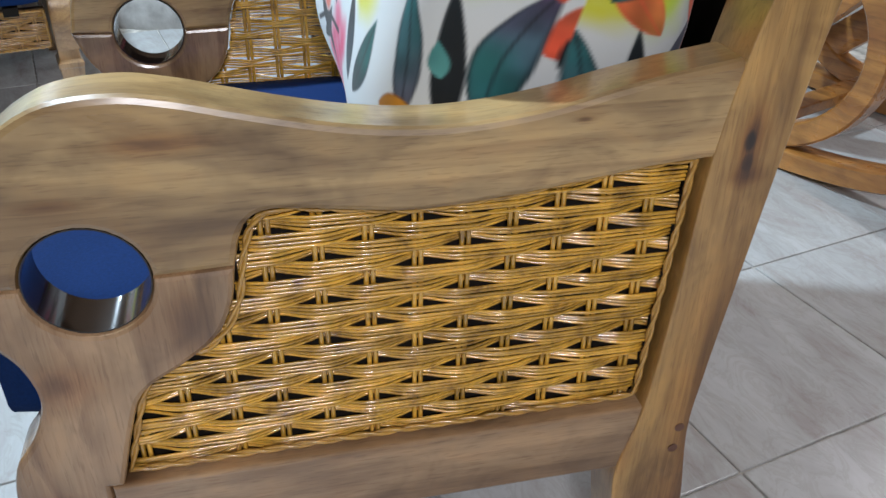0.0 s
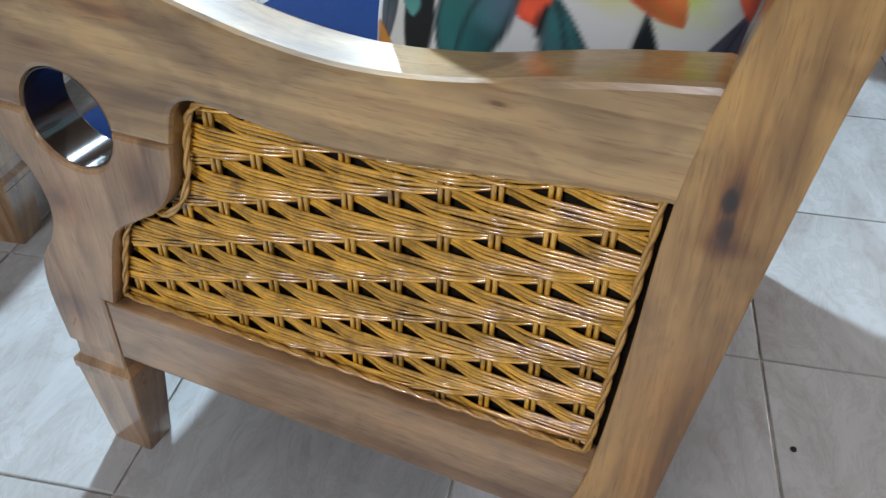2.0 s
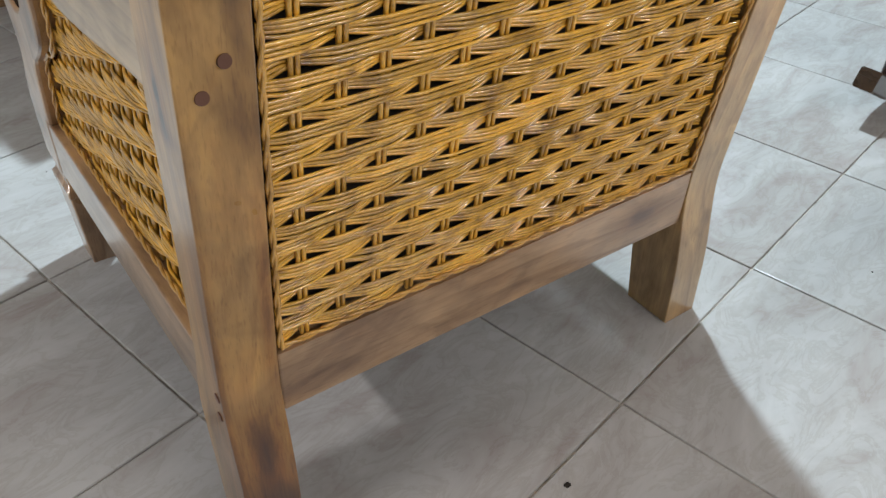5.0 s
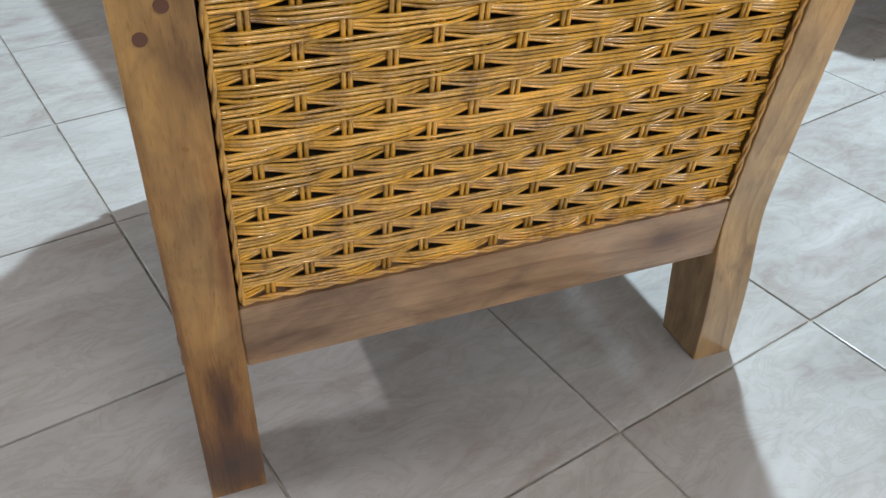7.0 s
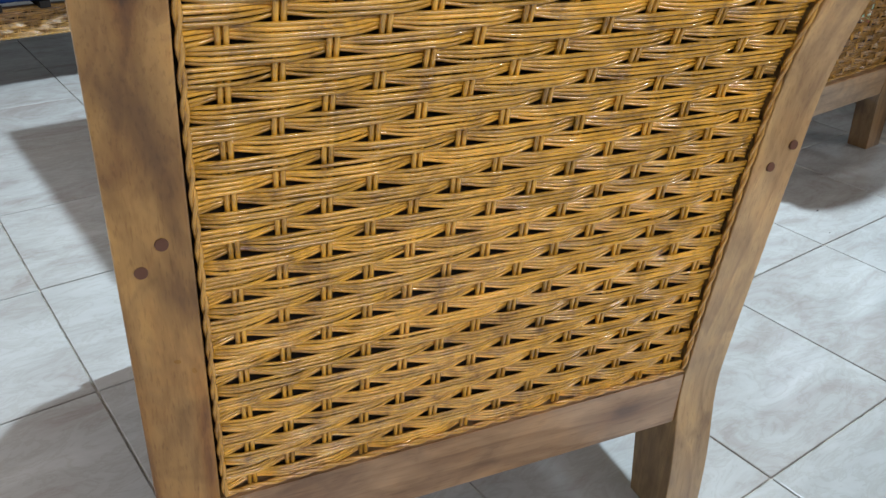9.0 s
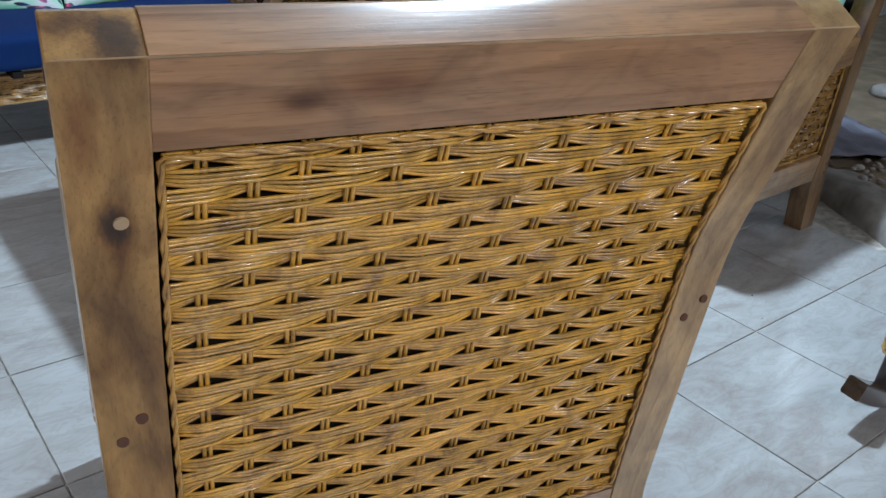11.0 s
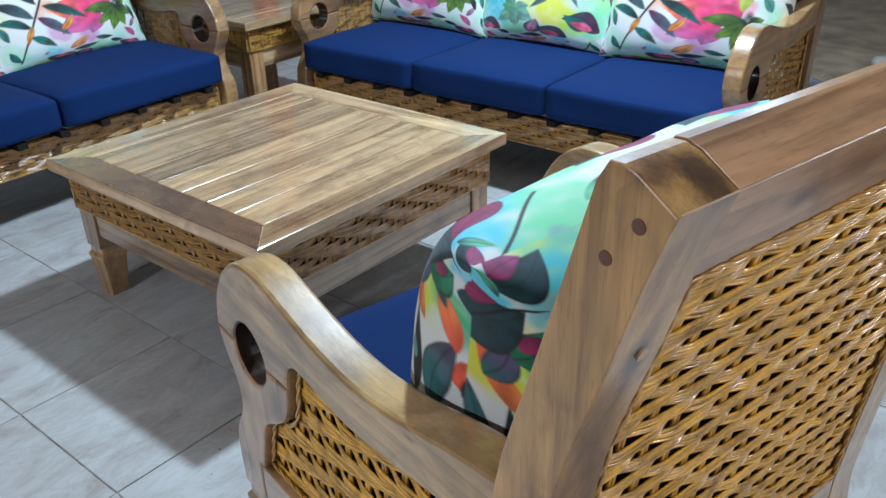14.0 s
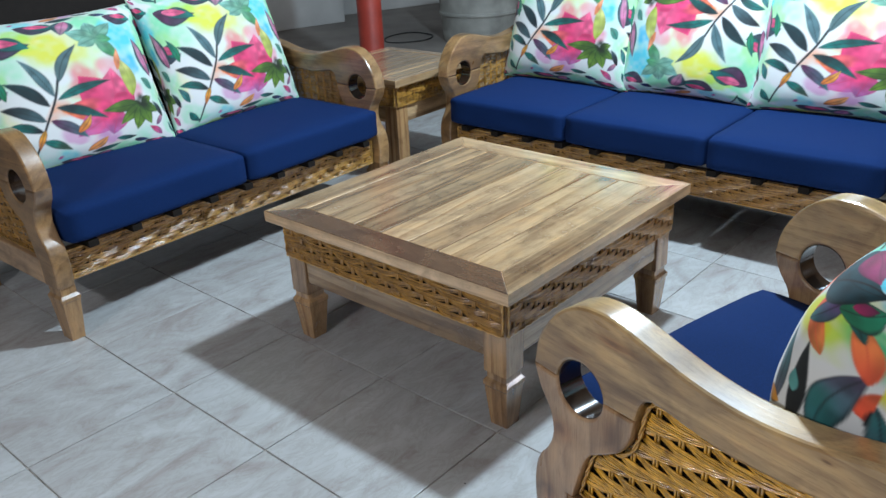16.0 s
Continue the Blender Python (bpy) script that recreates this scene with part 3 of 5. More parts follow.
def cushion(w, y0, y1, z0, z1, m, label, seed):
    """Boxed foam seat cushion with soft edges, slightly domed."""
    bm = bmesh.new()
    r, h = 0.022, (z1 - z0) / 2
    bmesh.ops.create_cube(bm, size=1)
    bmesh.ops.subdivide_edges(bm, edges=bm.edges[:], cuts=11, use_grid_fill=True)
    rng = random.Random(seed)
    o = rng.uniform(0, 50)
    sx, sy = w / 2, (y1 - y0) / 2
    for v in bm.verts:
        q = Vector((v.co.x * 2, v.co.y * 2, v.co.z * 2))
        p = Vector((q.x * sx, q.y * sy, q.z * h))
        c = Vector((max(-sx + r, min(sx - r, p.x)), max(-sy + r, min(sy - r, p.y)), max(-h + r, min(h - r, p.z))))
        d = p - c
        if d.length > 1e-6:
            p = c + d.normalized() * min(r, d.length)
        dome = 0.010 * (1 - q.x ** 2) * (1 - q.y ** 2)
        p.z += dome if q.z > 0 else 0
        p.z += 0.0025 * noise.noise(Vector((p.x * 9 + o, p.y * 9, p.z * 9)))
        p.y += 0.003 * noise.noise(Vector((p.x * 7 + o, p.z * 12, 3)))
        v.co = p + Vector((0, (y0 + y1) / 2, (z0 + z1) / 2))
    ob = part("seat_cushion", bm, NAVY, None, sharp=80)
    ob.matrix_world = m
    return tagged(ob, label, "cushion", "navy seat cushions")

# ---- the place ----
CHAIR = pose(-0.016, 0.009, 0, 0, 0, -4.7)
SOFA2 = pose(-0.081, 3.102, 0, 0, 0, 189.9)
SOFA3 = pose(1.820, 1.756, 0, 0, 0, 99.4)
TABLE = pose(0.300, 1.5265, 0, 0, 0, 7.9)


def tile_material():
    """Glazed marbled tile: pale grey-white with soft beige and grey veins, each tile cut from another part."""
    m, nt, p = nodes_of("marbled_tile")
    tc = nt.nodes.new("ShaderNodeTexCoord")
    info = nt.nodes.new("ShaderNodeObjectInfo")
    off = nt.nodes.new("ShaderNodeVectorMath")
    off.operation = "MULTIPLY_ADD"
    comb = nt.nodes.new("ShaderNodeCombineXYZ")
    for s in comb.inputs:
        nt.links.new(info.outputs["Random"], s)
    nt.links.new(comb.outputs[0], off.inputs[0])
    off.inputs[1].default_value = (41.0, 67.0, 13.0)
    nt.links.new(tc.outputs["Object"], off.inputs[2])
    mp = nt.nodes.new("ShaderNodeMapping")
    mp.inputs["Scale"].default_value = (2.2, 5.0, 1.0)
    mp.inputs["Rotation"].default_value = (0, 0, 0.35)
    nt.links.new(off.outputs[0], mp.inputs["Vector"])
    a = node(nt, "ShaderNodeTexNoise", Scale=1.5, Detail=5.0, Roughness=0.6, Distortion=1.4)
    b = node(nt, "ShaderNodeTexNoise", Scale=3.6, Detail=6.0, Roughness=0.65, Distortion=2.2)
    for n in (a, b):
        nt.links.new(mp.outputs[0], n.inputs["Vector"])
    r = ramp(nt, [(0.28, (0.35, 0.318, 0.300)), (0.47, (0.435, 0.432, 0.422)), (0.66, (0.50, 0.505, 0.498))])
    nt.links.new(a.outputs["Fac"], r.inputs[0])
    v = ramp(nt, [(0.40, (1, 1, 1)), (0.485, (0.86, 0.83, 0.79)), (0.52, (1, 1, 1)), (0.62, (1.04, 1.04, 1.04))])
    nt.links.new(b.outputs["Fac"], v.inputs[0])
    nt.links.new(mix(nt, 0.6, r.outputs[0], v.outputs[0], "MULTIPLY"), p.inputs["Base Color"])
    p.inputs["Roughness"].default_value = 0.27
    p.inputs["Specular IOR Level"].default_value = 0.30
    swell = node(nt, "ShaderNodeTexNoise", Scale=7.0, Detail=2.0)
    nt.links.new(off.outputs[0], swell.inputs["Vector"])
    bump(nt, p, swell.outputs["Fac"], 0.025, 0.004)
    return m


TILE = tile_material()
GROUT = plain("grout", (0.45, 0.42, 0.37), 0.9, vary=0.5, scale=30.0)
CEMENT = plain("swept_cement", (0.30, 0.27, 0.245), 0.65, vary=0.25, scale=2.5)
PLASTER = plain("stained_plaster", (0.55, 0.54, 0.52), 0.8, vary=0.30, scale=1.7)


def slab(name, corners, z0, z1, material, label, category, bevel=0.0):
    o = board(name, corners, z0, z1, bevel or 0.001, material, None, axis="z")
    return tagged(o, label, category, kind="structure")


GA, GT, GO = radians(8.0), 0.40, (-0.395, 0.646)


def grid(i, j):
    return (GO[0] + GT * (i * math.cos(GA) - j * math.sin(GA)), GO[1] + GT * (i * math.sin(GA) + j * math.cos(GA)))


KERB = [(1.30, -1.50), (1.78, -0.18), (2.05, 0.57), (2.23, 1.07), (2.62, 2.15), (4.40, 3.00), (8.80, 3.60)]


def kerb_x(y):
    return float(np.interp(y, [k[1] for k in KERB], [k[0] for k in KERB]))


floor = slab("floor", [(-6.0, -6.0), (9.0, -6.0), (9.0, 9.5), (-6.0, 9.5)], -0.10, -0.004, GROUT, "glazed white marbled floor tiles with grey joints", "floor")
cement = slab("pavement", [grid(-7, 8.5), grid(24, 8.5), grid(24, 20), grid(-7, 20)], -0.0039, 0.0, CEMENT, "swept brownish cement floor beyond the tiles", "pavement")


seat_frame("armchair", 0.610, CHAIR, "varnished hardwood armchair with woven cane back and sides", "armchair", True, 11)
cushion(0.604, 0.055, 0.692, 0.2985, 0.415, CHAIR, "navy blue seat cushion of the armchair", 1)
seat_frame("loveseat", 1.320, SOFA2, "varnished hardwood two-seat sofa with woven cane panels", "sofa", False, 12)
for k in range(2):
    cushion(0.656, 0.055, 0.692, 0.2985, 0.415, SOFA2 @ pose(-0.33 + 0.66 * k, 0, 0), "navy blue seat cushion on the two-seat sofa", 2 + k)
seat_frame("sofa", 1.680, SOFA3, "varnished hardwood three-seat sofa with woven cane panels", "sofa", False, 13)
for k in range(3):
    cushion(0.556, 0.055, 0.692, 0.2985, 0.415, SOFA3 @ pose(-0.56 + 0.56 * k, 0, 0), "navy blue seat cushion on the three-seat sofa", 5 + k)


def low_table(name, m, label, h, height, n, inset_legs, apron, turned, fw=0.085):
    """Square table: mitred top with planks, woven apron, rails and four legs."""
    top = thing(name, m, label, "table")
    for i in range(4):
        o = board("top_frame", [(-h, -h), (h, -h), (h - fw, -h + fw), (-h + fw, -h + fw)], height - 0.032, height, 0.0025, DEEPWOOD if i == 3 and turned else TABLEWOOD["x"], top, axis="z")
        o.matrix_local = pose(0, 0, 0, 0, 0, 90 * i)
        if turned:
            # sapwood shows on the sawn edges
            o.data.materials.append(PALEWOOD)
            for f in o.data.polygons:
                f.material_index = int(abs(f.normal.z) < 0.4)
    w = 2 * (h - fw) / n
    for k in range(n):
        y = -h + fw + k * w
        block("plank", (-h + fw + 0.0006, y + 0.0012, height - 0.030), (h - fw - 0.0006, y + w - 0.0012, height - 0.0010), 0.0032, TABLEWOOD["x"], top, segments=4)
    L = h - inset_legs
    g = 0.07
    z1 = height - 0.032
    for sx in (-1, 1):
        for sy in (-1, 1):
            a = (min(sx * L, sx * (L - g)), max(sx * L, sx * (L - g)))
            b = (min(sy * L, sy * (L - g)), max(sy * L, sy * (L - g)))
            if turned:
                block("leg", (a[0], b[0], 0.152), (a[1], b[1], z1), 0.003, TABLEWOOD["z"], top)
                foot("foot", a[0], a[1], b[0], b[1], 0.1519, top, TABLEWOOD["z"])
            else:
                block("leg", (a[0], b[0], 0.0), (a[1], b[1], z1), 0.003, TABLEWOOD["z"], top)
    za, zb = z1 - apron, z1 - 0.003
    rows = max(3, int(round((zb - za) / 0.0165)))
    for i in range(4):
        r = block("apron_rail", (-L + g, -L + 0.006, za - 0.078), (L - g, -L + 0.036, za - 0.004), 0.003, TABLEWOOD["x"], top)
        r.matrix_local = pose(0, 0, 0, 0, 0, 90 * i)
        e = braid("apron_panel", [(-L + 0.004, -L - 0.006, za), (L - 0.004, -L - 0.006, za), (L - 0.004, -L - 0.006, zb), (-L + 0.004, -L - 0.006, zb)], top, "woven cane apron strip")
        e.matrix_local = pose(0, 0, 0, 0, 0, 90 * i)
        weave(e, "apron_weave", lambda u, row, dv, out: (u, -L - 0.003 - out, (za + (zb - za) / rows * (row + 0.5) if row is not None else 0) + dv), rows,
              lambda r: (-L + 0.004, L - 0.004), -L + 0.03, 0.042, lambda x: (za, zb), 70 + i, False, step=7, sides=6, row_pitch=(zb - za) / rows)
        # shade under the table top, made as a black sheet behind the weave
        block("apron_gap_shade", (-L + 0.004, -L + 0.010, za), (L - 0.004, -L + 0.014, zb), 0.0, DARK, top, "black sheet added as the shade inside the apron").matrix_local = pose(0, 0, 0, 0, 0, 90 * i)
    return top


low_table("coffee_table", TABLE, "square hardwood coffee table with planked top and woven cane apron", 0.434, 0.406, 7, 0.037, 0.105, True)
low_table("side_table", pose(1.09, 2.965, 0, 0, 0, 9.5), "square hardwood side table with woven cane apron between the sofas", 0.28, 0.480, 8, 0.03, 0.09, False, fw=0.05)

# ---- printed pillows ----


def field(n, cells, seed):
    """Smooth random field between 0 and 1 on an n by n grid."""
    r = np.random.RandomState(seed)
    g = r.rand(cells, cells)
    g = np.concatenate([g, g[:2]], 0)
    g = np.concatenate([g, g[:, :2]], 1)
    t = np.linspace(0, cells, n, endpoint=False)
    i = t.astype(int)
    f = t - i
    f = f * f * (3 - 2 * f)
    a = g[np.ix_(i, i)] * (1 - f)[None, :] + g[np.ix_(i, i + 1)] * f[None, :]
    b = g[np.ix_(i + 1, i)] * (1 - f)[None, :] + g[np.ix_(i + 1, i + 1)] * f[None, :]
    return a * (1 - f)[:, None] + b * f[:, None]


def soft(x, lo, hi):
    t = np.clip((x - lo) / (hi - lo), 0, 1)
    return t * t * (3 - 2 * t)


class Cloth:
    """A printed cloth: watercolour washes and leaves laid over white."""

    def __init__(self, n, seed):
        self.n = n
        self.u, self.v = np.meshgrid((np.arange(n) + 0.5) / n, (np.arange(n) + 0.5) / n)
        self.c = np.ones((n, n, 3)) * np.array((0.74, 0.755, 0.745))
        self.a = field(n, 7, seed) * 0.6 + field(n, 19, seed + 1) * 0.4
        self.b = field(n, 31, seed + 2)
        wob = field(n, 11, seed + 3) - 0.5
        wob2 = field(n, 11, seed + 4) - 0.5
        self.uw, self.vw = self.u + wob * 0.05, self.v + wob2 * 0.05

    def lay(self, mask, colour):
        self.c = self.c * (1 - mask[..., None]) + np.asarray(colour) * mask[..., None]

    def wash(self, u, v, r, colour, strength=0.8):
        du = (self.uw - u + 0.5) % 1.0 - 0.5
        dv = (self.vw - v + 0.5) % 1.0 - 0.5
        d = np.hypot(du, dv) / r + (self.a - 0.5) * 1.1
        self.lay((1 - soft(d, 0.45, 1.0)) * strength * (0.6 + 0.6 * self.b).clip(0, 1), colour)

    def leaf(self, p0, p1, width, c0, c1, edge=(0.02, 0.03, 0.04), bend=0.0, vein=True, rim=0.75):
        p0, p1 = np.array(p0), np.array(p1)
        d = p1 - p0
        ln = np.hypot(*d)
        d = d / ln
        mid = (p0[0] + p1[0]) / 2
        x, y = (self.u - mid + 0.5) % 1.0 - 0.5 + mid - p0[0], (self.v - (p0[1] + p1[1]) / 2 + 0.5) % 1.0 - 0.5 + (p1[1] - p0[1]) / 2
        t = (x * d[0] + y * d[1]) / ln
        s = (-x * d[1] + y * d[0]) + bend * ln * np.sin(np.pi * t.clip(0, 1))
        s = s + (self.a - 0.5) * 0.010
        half = width * np.sin(np.pi * t.clip(0, 1) ** 0.8) + 1e-6
        q = np.abs(s) / half
        inside = (1 - soft(np.abs(s) - half, -0.003, 0.003)) * (t > 0) * (t < 1)
        k = (t.clip(0, 1) + (self.a - 0.5) * 0.9).clip(0, 1)
        col = np.asarray(c0) * (1 - k[..., None]) + np.asarray(c1) * k[..., None]
        col = col * (0.60 + 0.55 * self.b[..., None])
        e = soft(q, 0.72, 1.0)[..., None] * rim
        col = col * (1 - e) + np.asarray(edge) * e
        if vein:
            w = (1 - soft(np.abs(s), 0.0, 0.0045))[..., None] * 0.6 * (t < 0.92)[..., None]
            col = col * (1 - w) + np.asarray(edge) * w
        self.c = self.c * (1 - inside[..., None]) + col * inside[..., None]

    def stem(self, pts, width, colour):
        p = np.array(spline(pts, 8))
        for a, b in zip(p, p[1:]):
            d = b - a
            t = (((self.u - a[0]) * d[0] + (self.v - a[1]) * d[1]) / (d @ d)).clip(0, 1)
            r = np.hypot(self.u - a[0] - t * d[0], self.v - a[1] - t * d[1])
            self.lay(1 - soft(r, width * 0.6, width * 1.3), colour)


def tropical(n, seed, other=False):
    BLACK, TEAL, SLATE, PLUM = (0.012, 0.016, 0.024), (0.015, 0.24, 0.21), (0.10, 0.18, 0.20), (0.13, 0.03, 0.10)
    PINK, ROSE, ORANGE, YELLOW = (0.78, 0.085, 0.23), (0.85, 0.22, 0.36), (0.80, 0.27, 0.06), (0.72, 0.70, 0.05)
    GREEN, MINT, AQUA, SAGE = (0.05, 0.25, 0.06), (0.30, 0.72, 0.45), (0.13, 0.62, 0.74), (0.22, 0.42, 0.30)
    c = Cloth(n, seed)
    if other:
        # another cut of the cloth: dark leaves on white, washes of yellow, green and coral, plum flowers
        CORAL = (0.80, 0.19, 0.10)
        for u, v, r, k in ((0.66, 0.80, 0.17, (0.62, 0.76, 0.10)), (0.60, 0.72, 0.10, YELLOW), (0.82, 0.80, 0.12, (0.08, 0.55, 0.28)), (0.90, 0.92, 0.14, MINT), (0.48, 0.95, 0.13, AQUA), (0.30, 0.90, 0.14, MINT),
                           (0.12, 0.62, 0.15, (0.66, 0.74, 0.10)), (0.05, 0.80, 0.10, (0.08, 0.58, 0.34)), (0.30, 0.66, 0.14, AQUA), (0.42, 0.58, 0.10, YELLOW), (0.10, 0.46, 0.08, CORAL), (0.55, 0.20, 0.15, MINT),
                           (0.22, 0.36, 0.15, PINK), (0.34, 0.28, 0.10, ORANGE), (0.90, 0.15, 0.15, (0.62, 0.76, 0.12))):
            c.wash(u, v, r, k, 0.9)
        c.leaf((0.80, 0.60), (0.95, 0.74), 0.055, CORAL, (0.85, 0.34, 0.16), edge=CORAL, vein=False, rim=0.3)
        for p0, p1, w, c0, c1, b in (((0.62, 0.43), (0.565, 0.66), 0.030, (0.22, 0.20, 0.26), (0.08, 0.24, 0.25), 0.05), ((0.69, 0.43), (0.655, 0.68), 0.029, BLACK, (0.02, 0.05, 0.06), 0.04),
                                     ((0.75, 0.45), (0.80, 0.72), 0.040, (0.05, 0.30, 0.28), (0.24, 0.16, 0.28), -0.06), ((0.78, 0.49), (0.87, 0.46), 0.014, BLACK, BLACK, 0.0),
                                     ((0.86, 0.55), (0.94, 0.47), 0.020, BLACK, PLUM, 0.1), ((0.86, 0.55), (0.83, 0.66), 0.018, BLACK, BLACK, -0.1), ((0.93, 0.63), (1.00, 0.56), 0.020, BLACK, (0.05, 0.10, 0.20), 0.1),
                                     ((0.92, 0.62), (0.90, 0.74), 0.017, BLACK, (0.02, 0.09, 0.10), 0.1), ((0.03, 0.52), (0.02, 0.78), 0.045, (0.12, 0.08, 0.22), (0.04, 0.36, 0.34), 0.05),
                                     ((0.14, 0.44), (0.09, 0.66), 0.028, (0.03, 0.34, 0.34), CORAL, 0.08), ((0.20, 0.46), (0.18, 0.66), 0.026, BLACK, TEAL, -0.05), ((0.05, 0.42), (0.20, 0.32), 0.022, BLACK, BLACK, 0.05),
                                     ((0.07, 0.32), (0.16, 0.44), 0.020, BLACK, BLACK, 0.05), ((0.60, 0.24), (0.68, 0.40), 0.03, BLACK, TEAL, 0.05), ((0.40, 0.40), (0.32, 0.56), 0.03, SLATE, BLACK, 0.05),
                                     ((0.44, 0.40), (0.50, 0.56), 0.03, BLACK, TEAL, 0.05), ((0.36, 0.14), (0.22, 0.06), 0.03, BLACK, TEAL, 0.05), ((0.74, 0.24), (0.90, 0.32), 0.03, BLACK, PLUM, 0.05)):
            c.leaf(p0, p1, w, c0, c1, bend=b)
        c.leaf((0.675, 0.52), (0.655, 0.58), 0.020, (0.25, 0.55, 0.52), (0.20, 0.50, 0.48), vein=False, rim=0.2)
        c.leaf((0.56, 0.435), (0.645, 0.455), 0.022, (0.70, 0.36, 0.03), (0.75, 0.42, 0.06), edge=(0.35, 0.14, 0.02), vein=False)
        c.stem([(0.62, 0.40), (0.70, 0.44), (0.78, 0.49), (0.87, 0.56), (0.94, 0.65), (0.99, 0.76)], 0.0060, BLACK)
        c.stem([(0.02, 0.34), (0.12, 0.40), (0.24, 0.42)], 0.0060, BLACK)
        for u, v, r, k in ((0.62, 0.10, 0.13, AQUA), (0.84, 0.04, 0.12, AQUA), (0.40, 0.12, 0.13, MINT), (0.95, 0.24, 0.10, (0.25, 0.60, 0.50)), (0.50, 0.30, 0.10, (0.30, 0.16, 0.55)), (0.72, 0.26, 0.10, (0.62, 0.76, 0.12))):
            c.wash(u, v, r, k, 0.9)
        for u, v, k in ((0.74, 0.12, 0.85), (0.20, 0.14, 0.8)):
            c.leaf((u - 0.12 * k, v - 0.06 * k), (u + 0.14 * k, v + 0.05 * k), 0.080 * k, (0.02, 0.14, 0.16), (0.02, 0.08, 0.10), bend=0.12)
            c.leaf((u - 0.10 * k, v - 0.01 * k), (u + 0.08 * k, v + 0.05 * k), 0.056 * k, (0.42, 0.03, 0.18), (0.50, 0.12, 0.34), edge=(0.20, 0.02, 0.10), bend=-0.12)
        for p0, p1, w, c0, c1 in (((0.60, 0.30), (0.50, 0.20), 0.03, SLATE, TEAL), ((0.84, 0.34), (0.78, 0.22), 0.03, TEAL, BLACK), ((0.66, 0.02), (0.60, 0.16), 0.022, (0.10, 0.30, 0.30), MINT), ((0.86, 0.20), (0.88, 0.36), 0.03, BLACK, SLATE)):
            c.leaf(p0, p1, w, c0, c1, bend=0.08)
        c.stem([(0.40, 0.02), (0.56, 0.16), (0.72, 0.22), (0.86, 0.20)], 0.0045, BLACK)
        # coral and orange petals, teal and violet leaves with black outlines
        for p0, p1, w, c0, c1, b in (((0.80, 0.60), (0.70, 0.80), 0.034, CORAL, (0.85, 0.40, 0.14), 0.08), ((0.70, 0.58), (0.58, 0.74), 0.036, (0.85, 0.40, 0.14), CORAL, -0.06), ((0.60, 0.62), (0.66, 0.82), 0.034, (0.02, 0.26, 0.24), (0.30, 0.08, 0.30), 0.08),
                                     ((0.90, 0.64), (0.82, 0.84), 0.032, (0.30, 0.06, 0.26), (0.04, 0.34, 0.32), 0.08), ((0.50, 0.60), (0.44, 0.80), 0.034, CORAL, (0.86, 0.55, 0.30), 0.06), ((0.98, 0.66), (0.92, 0.86), 0.032, (0.85, 0.40, 0.14), CORAL, 0.06),
                                     ((0.76, 0.70), (0.66, 0.90), 0.030, (0.02, 0.22, 0.20), (0.05, 0.40, 0.36), -0.08), ((0.40, 0.62), (0.34, 0.82), 0.030, (0.30, 0.06, 0.26), TEAL, 0.08)):
            c.leaf((p0[0], p0[1] + 0.09), (p1[0], p1[1] + 0.07), w, c0, c1, edge=BLACK if c0[0] < 0.5 else CORAL, bend=b, rim=0.6)
        # heart leaves and plum flowers
        c.leaf((0.66, 0.82), (0.76, 0.94), 0.055, (0.03, 0.26, 0.14), (0.05, 0.38, 0.24), bend=0.1)
        c.leaf((0.68, 0.86), (0.74, 0.92), 0.024, (0.50, 0.05, 0.20), PLUM, vein=False)
        for u, v, k in ((0.90, 0.95, 1.0), (0.56, 0.93, 1.15), (0.16, 0.92, 0.8)):
            c.leaf((u - 0.12 * k, v - 0.06 * k), (u + 0.14 * k, v + 0.05 * k), 0.085 * k, (0.02, 0.14, 0.16), (0.02, 0.08, 0.10), bend=0.12)
            c.leaf((u - 0.10 * k, v - 0.01 * k), (u + 0.08 * k, v + 0.05 * k), 0.060 * k, (0.36, 0.02, 0.14), (0.46, 0.06, 0.24), edge=(0.20, 0.02, 0.10), bend=-0.12)
        c.stem([(0.52, 0.80), (0.66, 0.97), (0.78, 1.0)], 0.0045, BLACK)
        c.stem([(0.18, 0.70), (0.28, 0.82), (0.42, 0.90)], 0.0045, BLACK)
        return 0.85 * (c.c.clip(0, 1) / 0.85) ** 1.45
    for u, v, r, k in ((0.15, 0.80, 0.30, MINT), (0.50, 0.70, 0.26, (0.62, 0.80, 0.30)), (0.88, 0.66, 0.26, (0.40, 0.78, 0.66)), (0.70, 0.95, 0.25, (0.45, 0.78, 0.55)), (0.30, 1.0, 0.22, (0.30, 0.72, 0.62))):
        c.wash(u, v, r, k, 0.55)
    for u, v, r, k in ((0.08, 0.10, 0.15, MINT), (0.55, 0.08, 0.15, (0.80, 0.40, 0.50)), (0.36, 0.04, 0.10, AQUA), (0.80, 0.10, 0.13, (0.45, 0.75, 0.60)), (0.05, 0.40, 0.12, (0.75, 0.75, 0.30))):
        c.wash(u, v, r, k, 0.55)
    c.wash(0.10, 0.86, 0.22, MINT, 0.9)
    c.wash(0.42, 0.80, 0.21, YELLOW, 0.85)
    c.wash(0.28, 0.92, 0.14, (0.48, 0.72, 0.10), 0.8)
    c.wash(0.62, 0.94, 0.15, MINT, 0.9)
    c.wash(0.84, 0.80, 0.17, AQUA, 0.95)
    c.wash(0.93, 0.92, 0.14, (0.34, 0.74, 0.70), 0.9)
    c.wash(0.05, 0.66, 0.13, (0.42, 0.74, 0.34), 0.8)
    c.wash(0.97, 0.40, 0.12, MINT, 0.6)
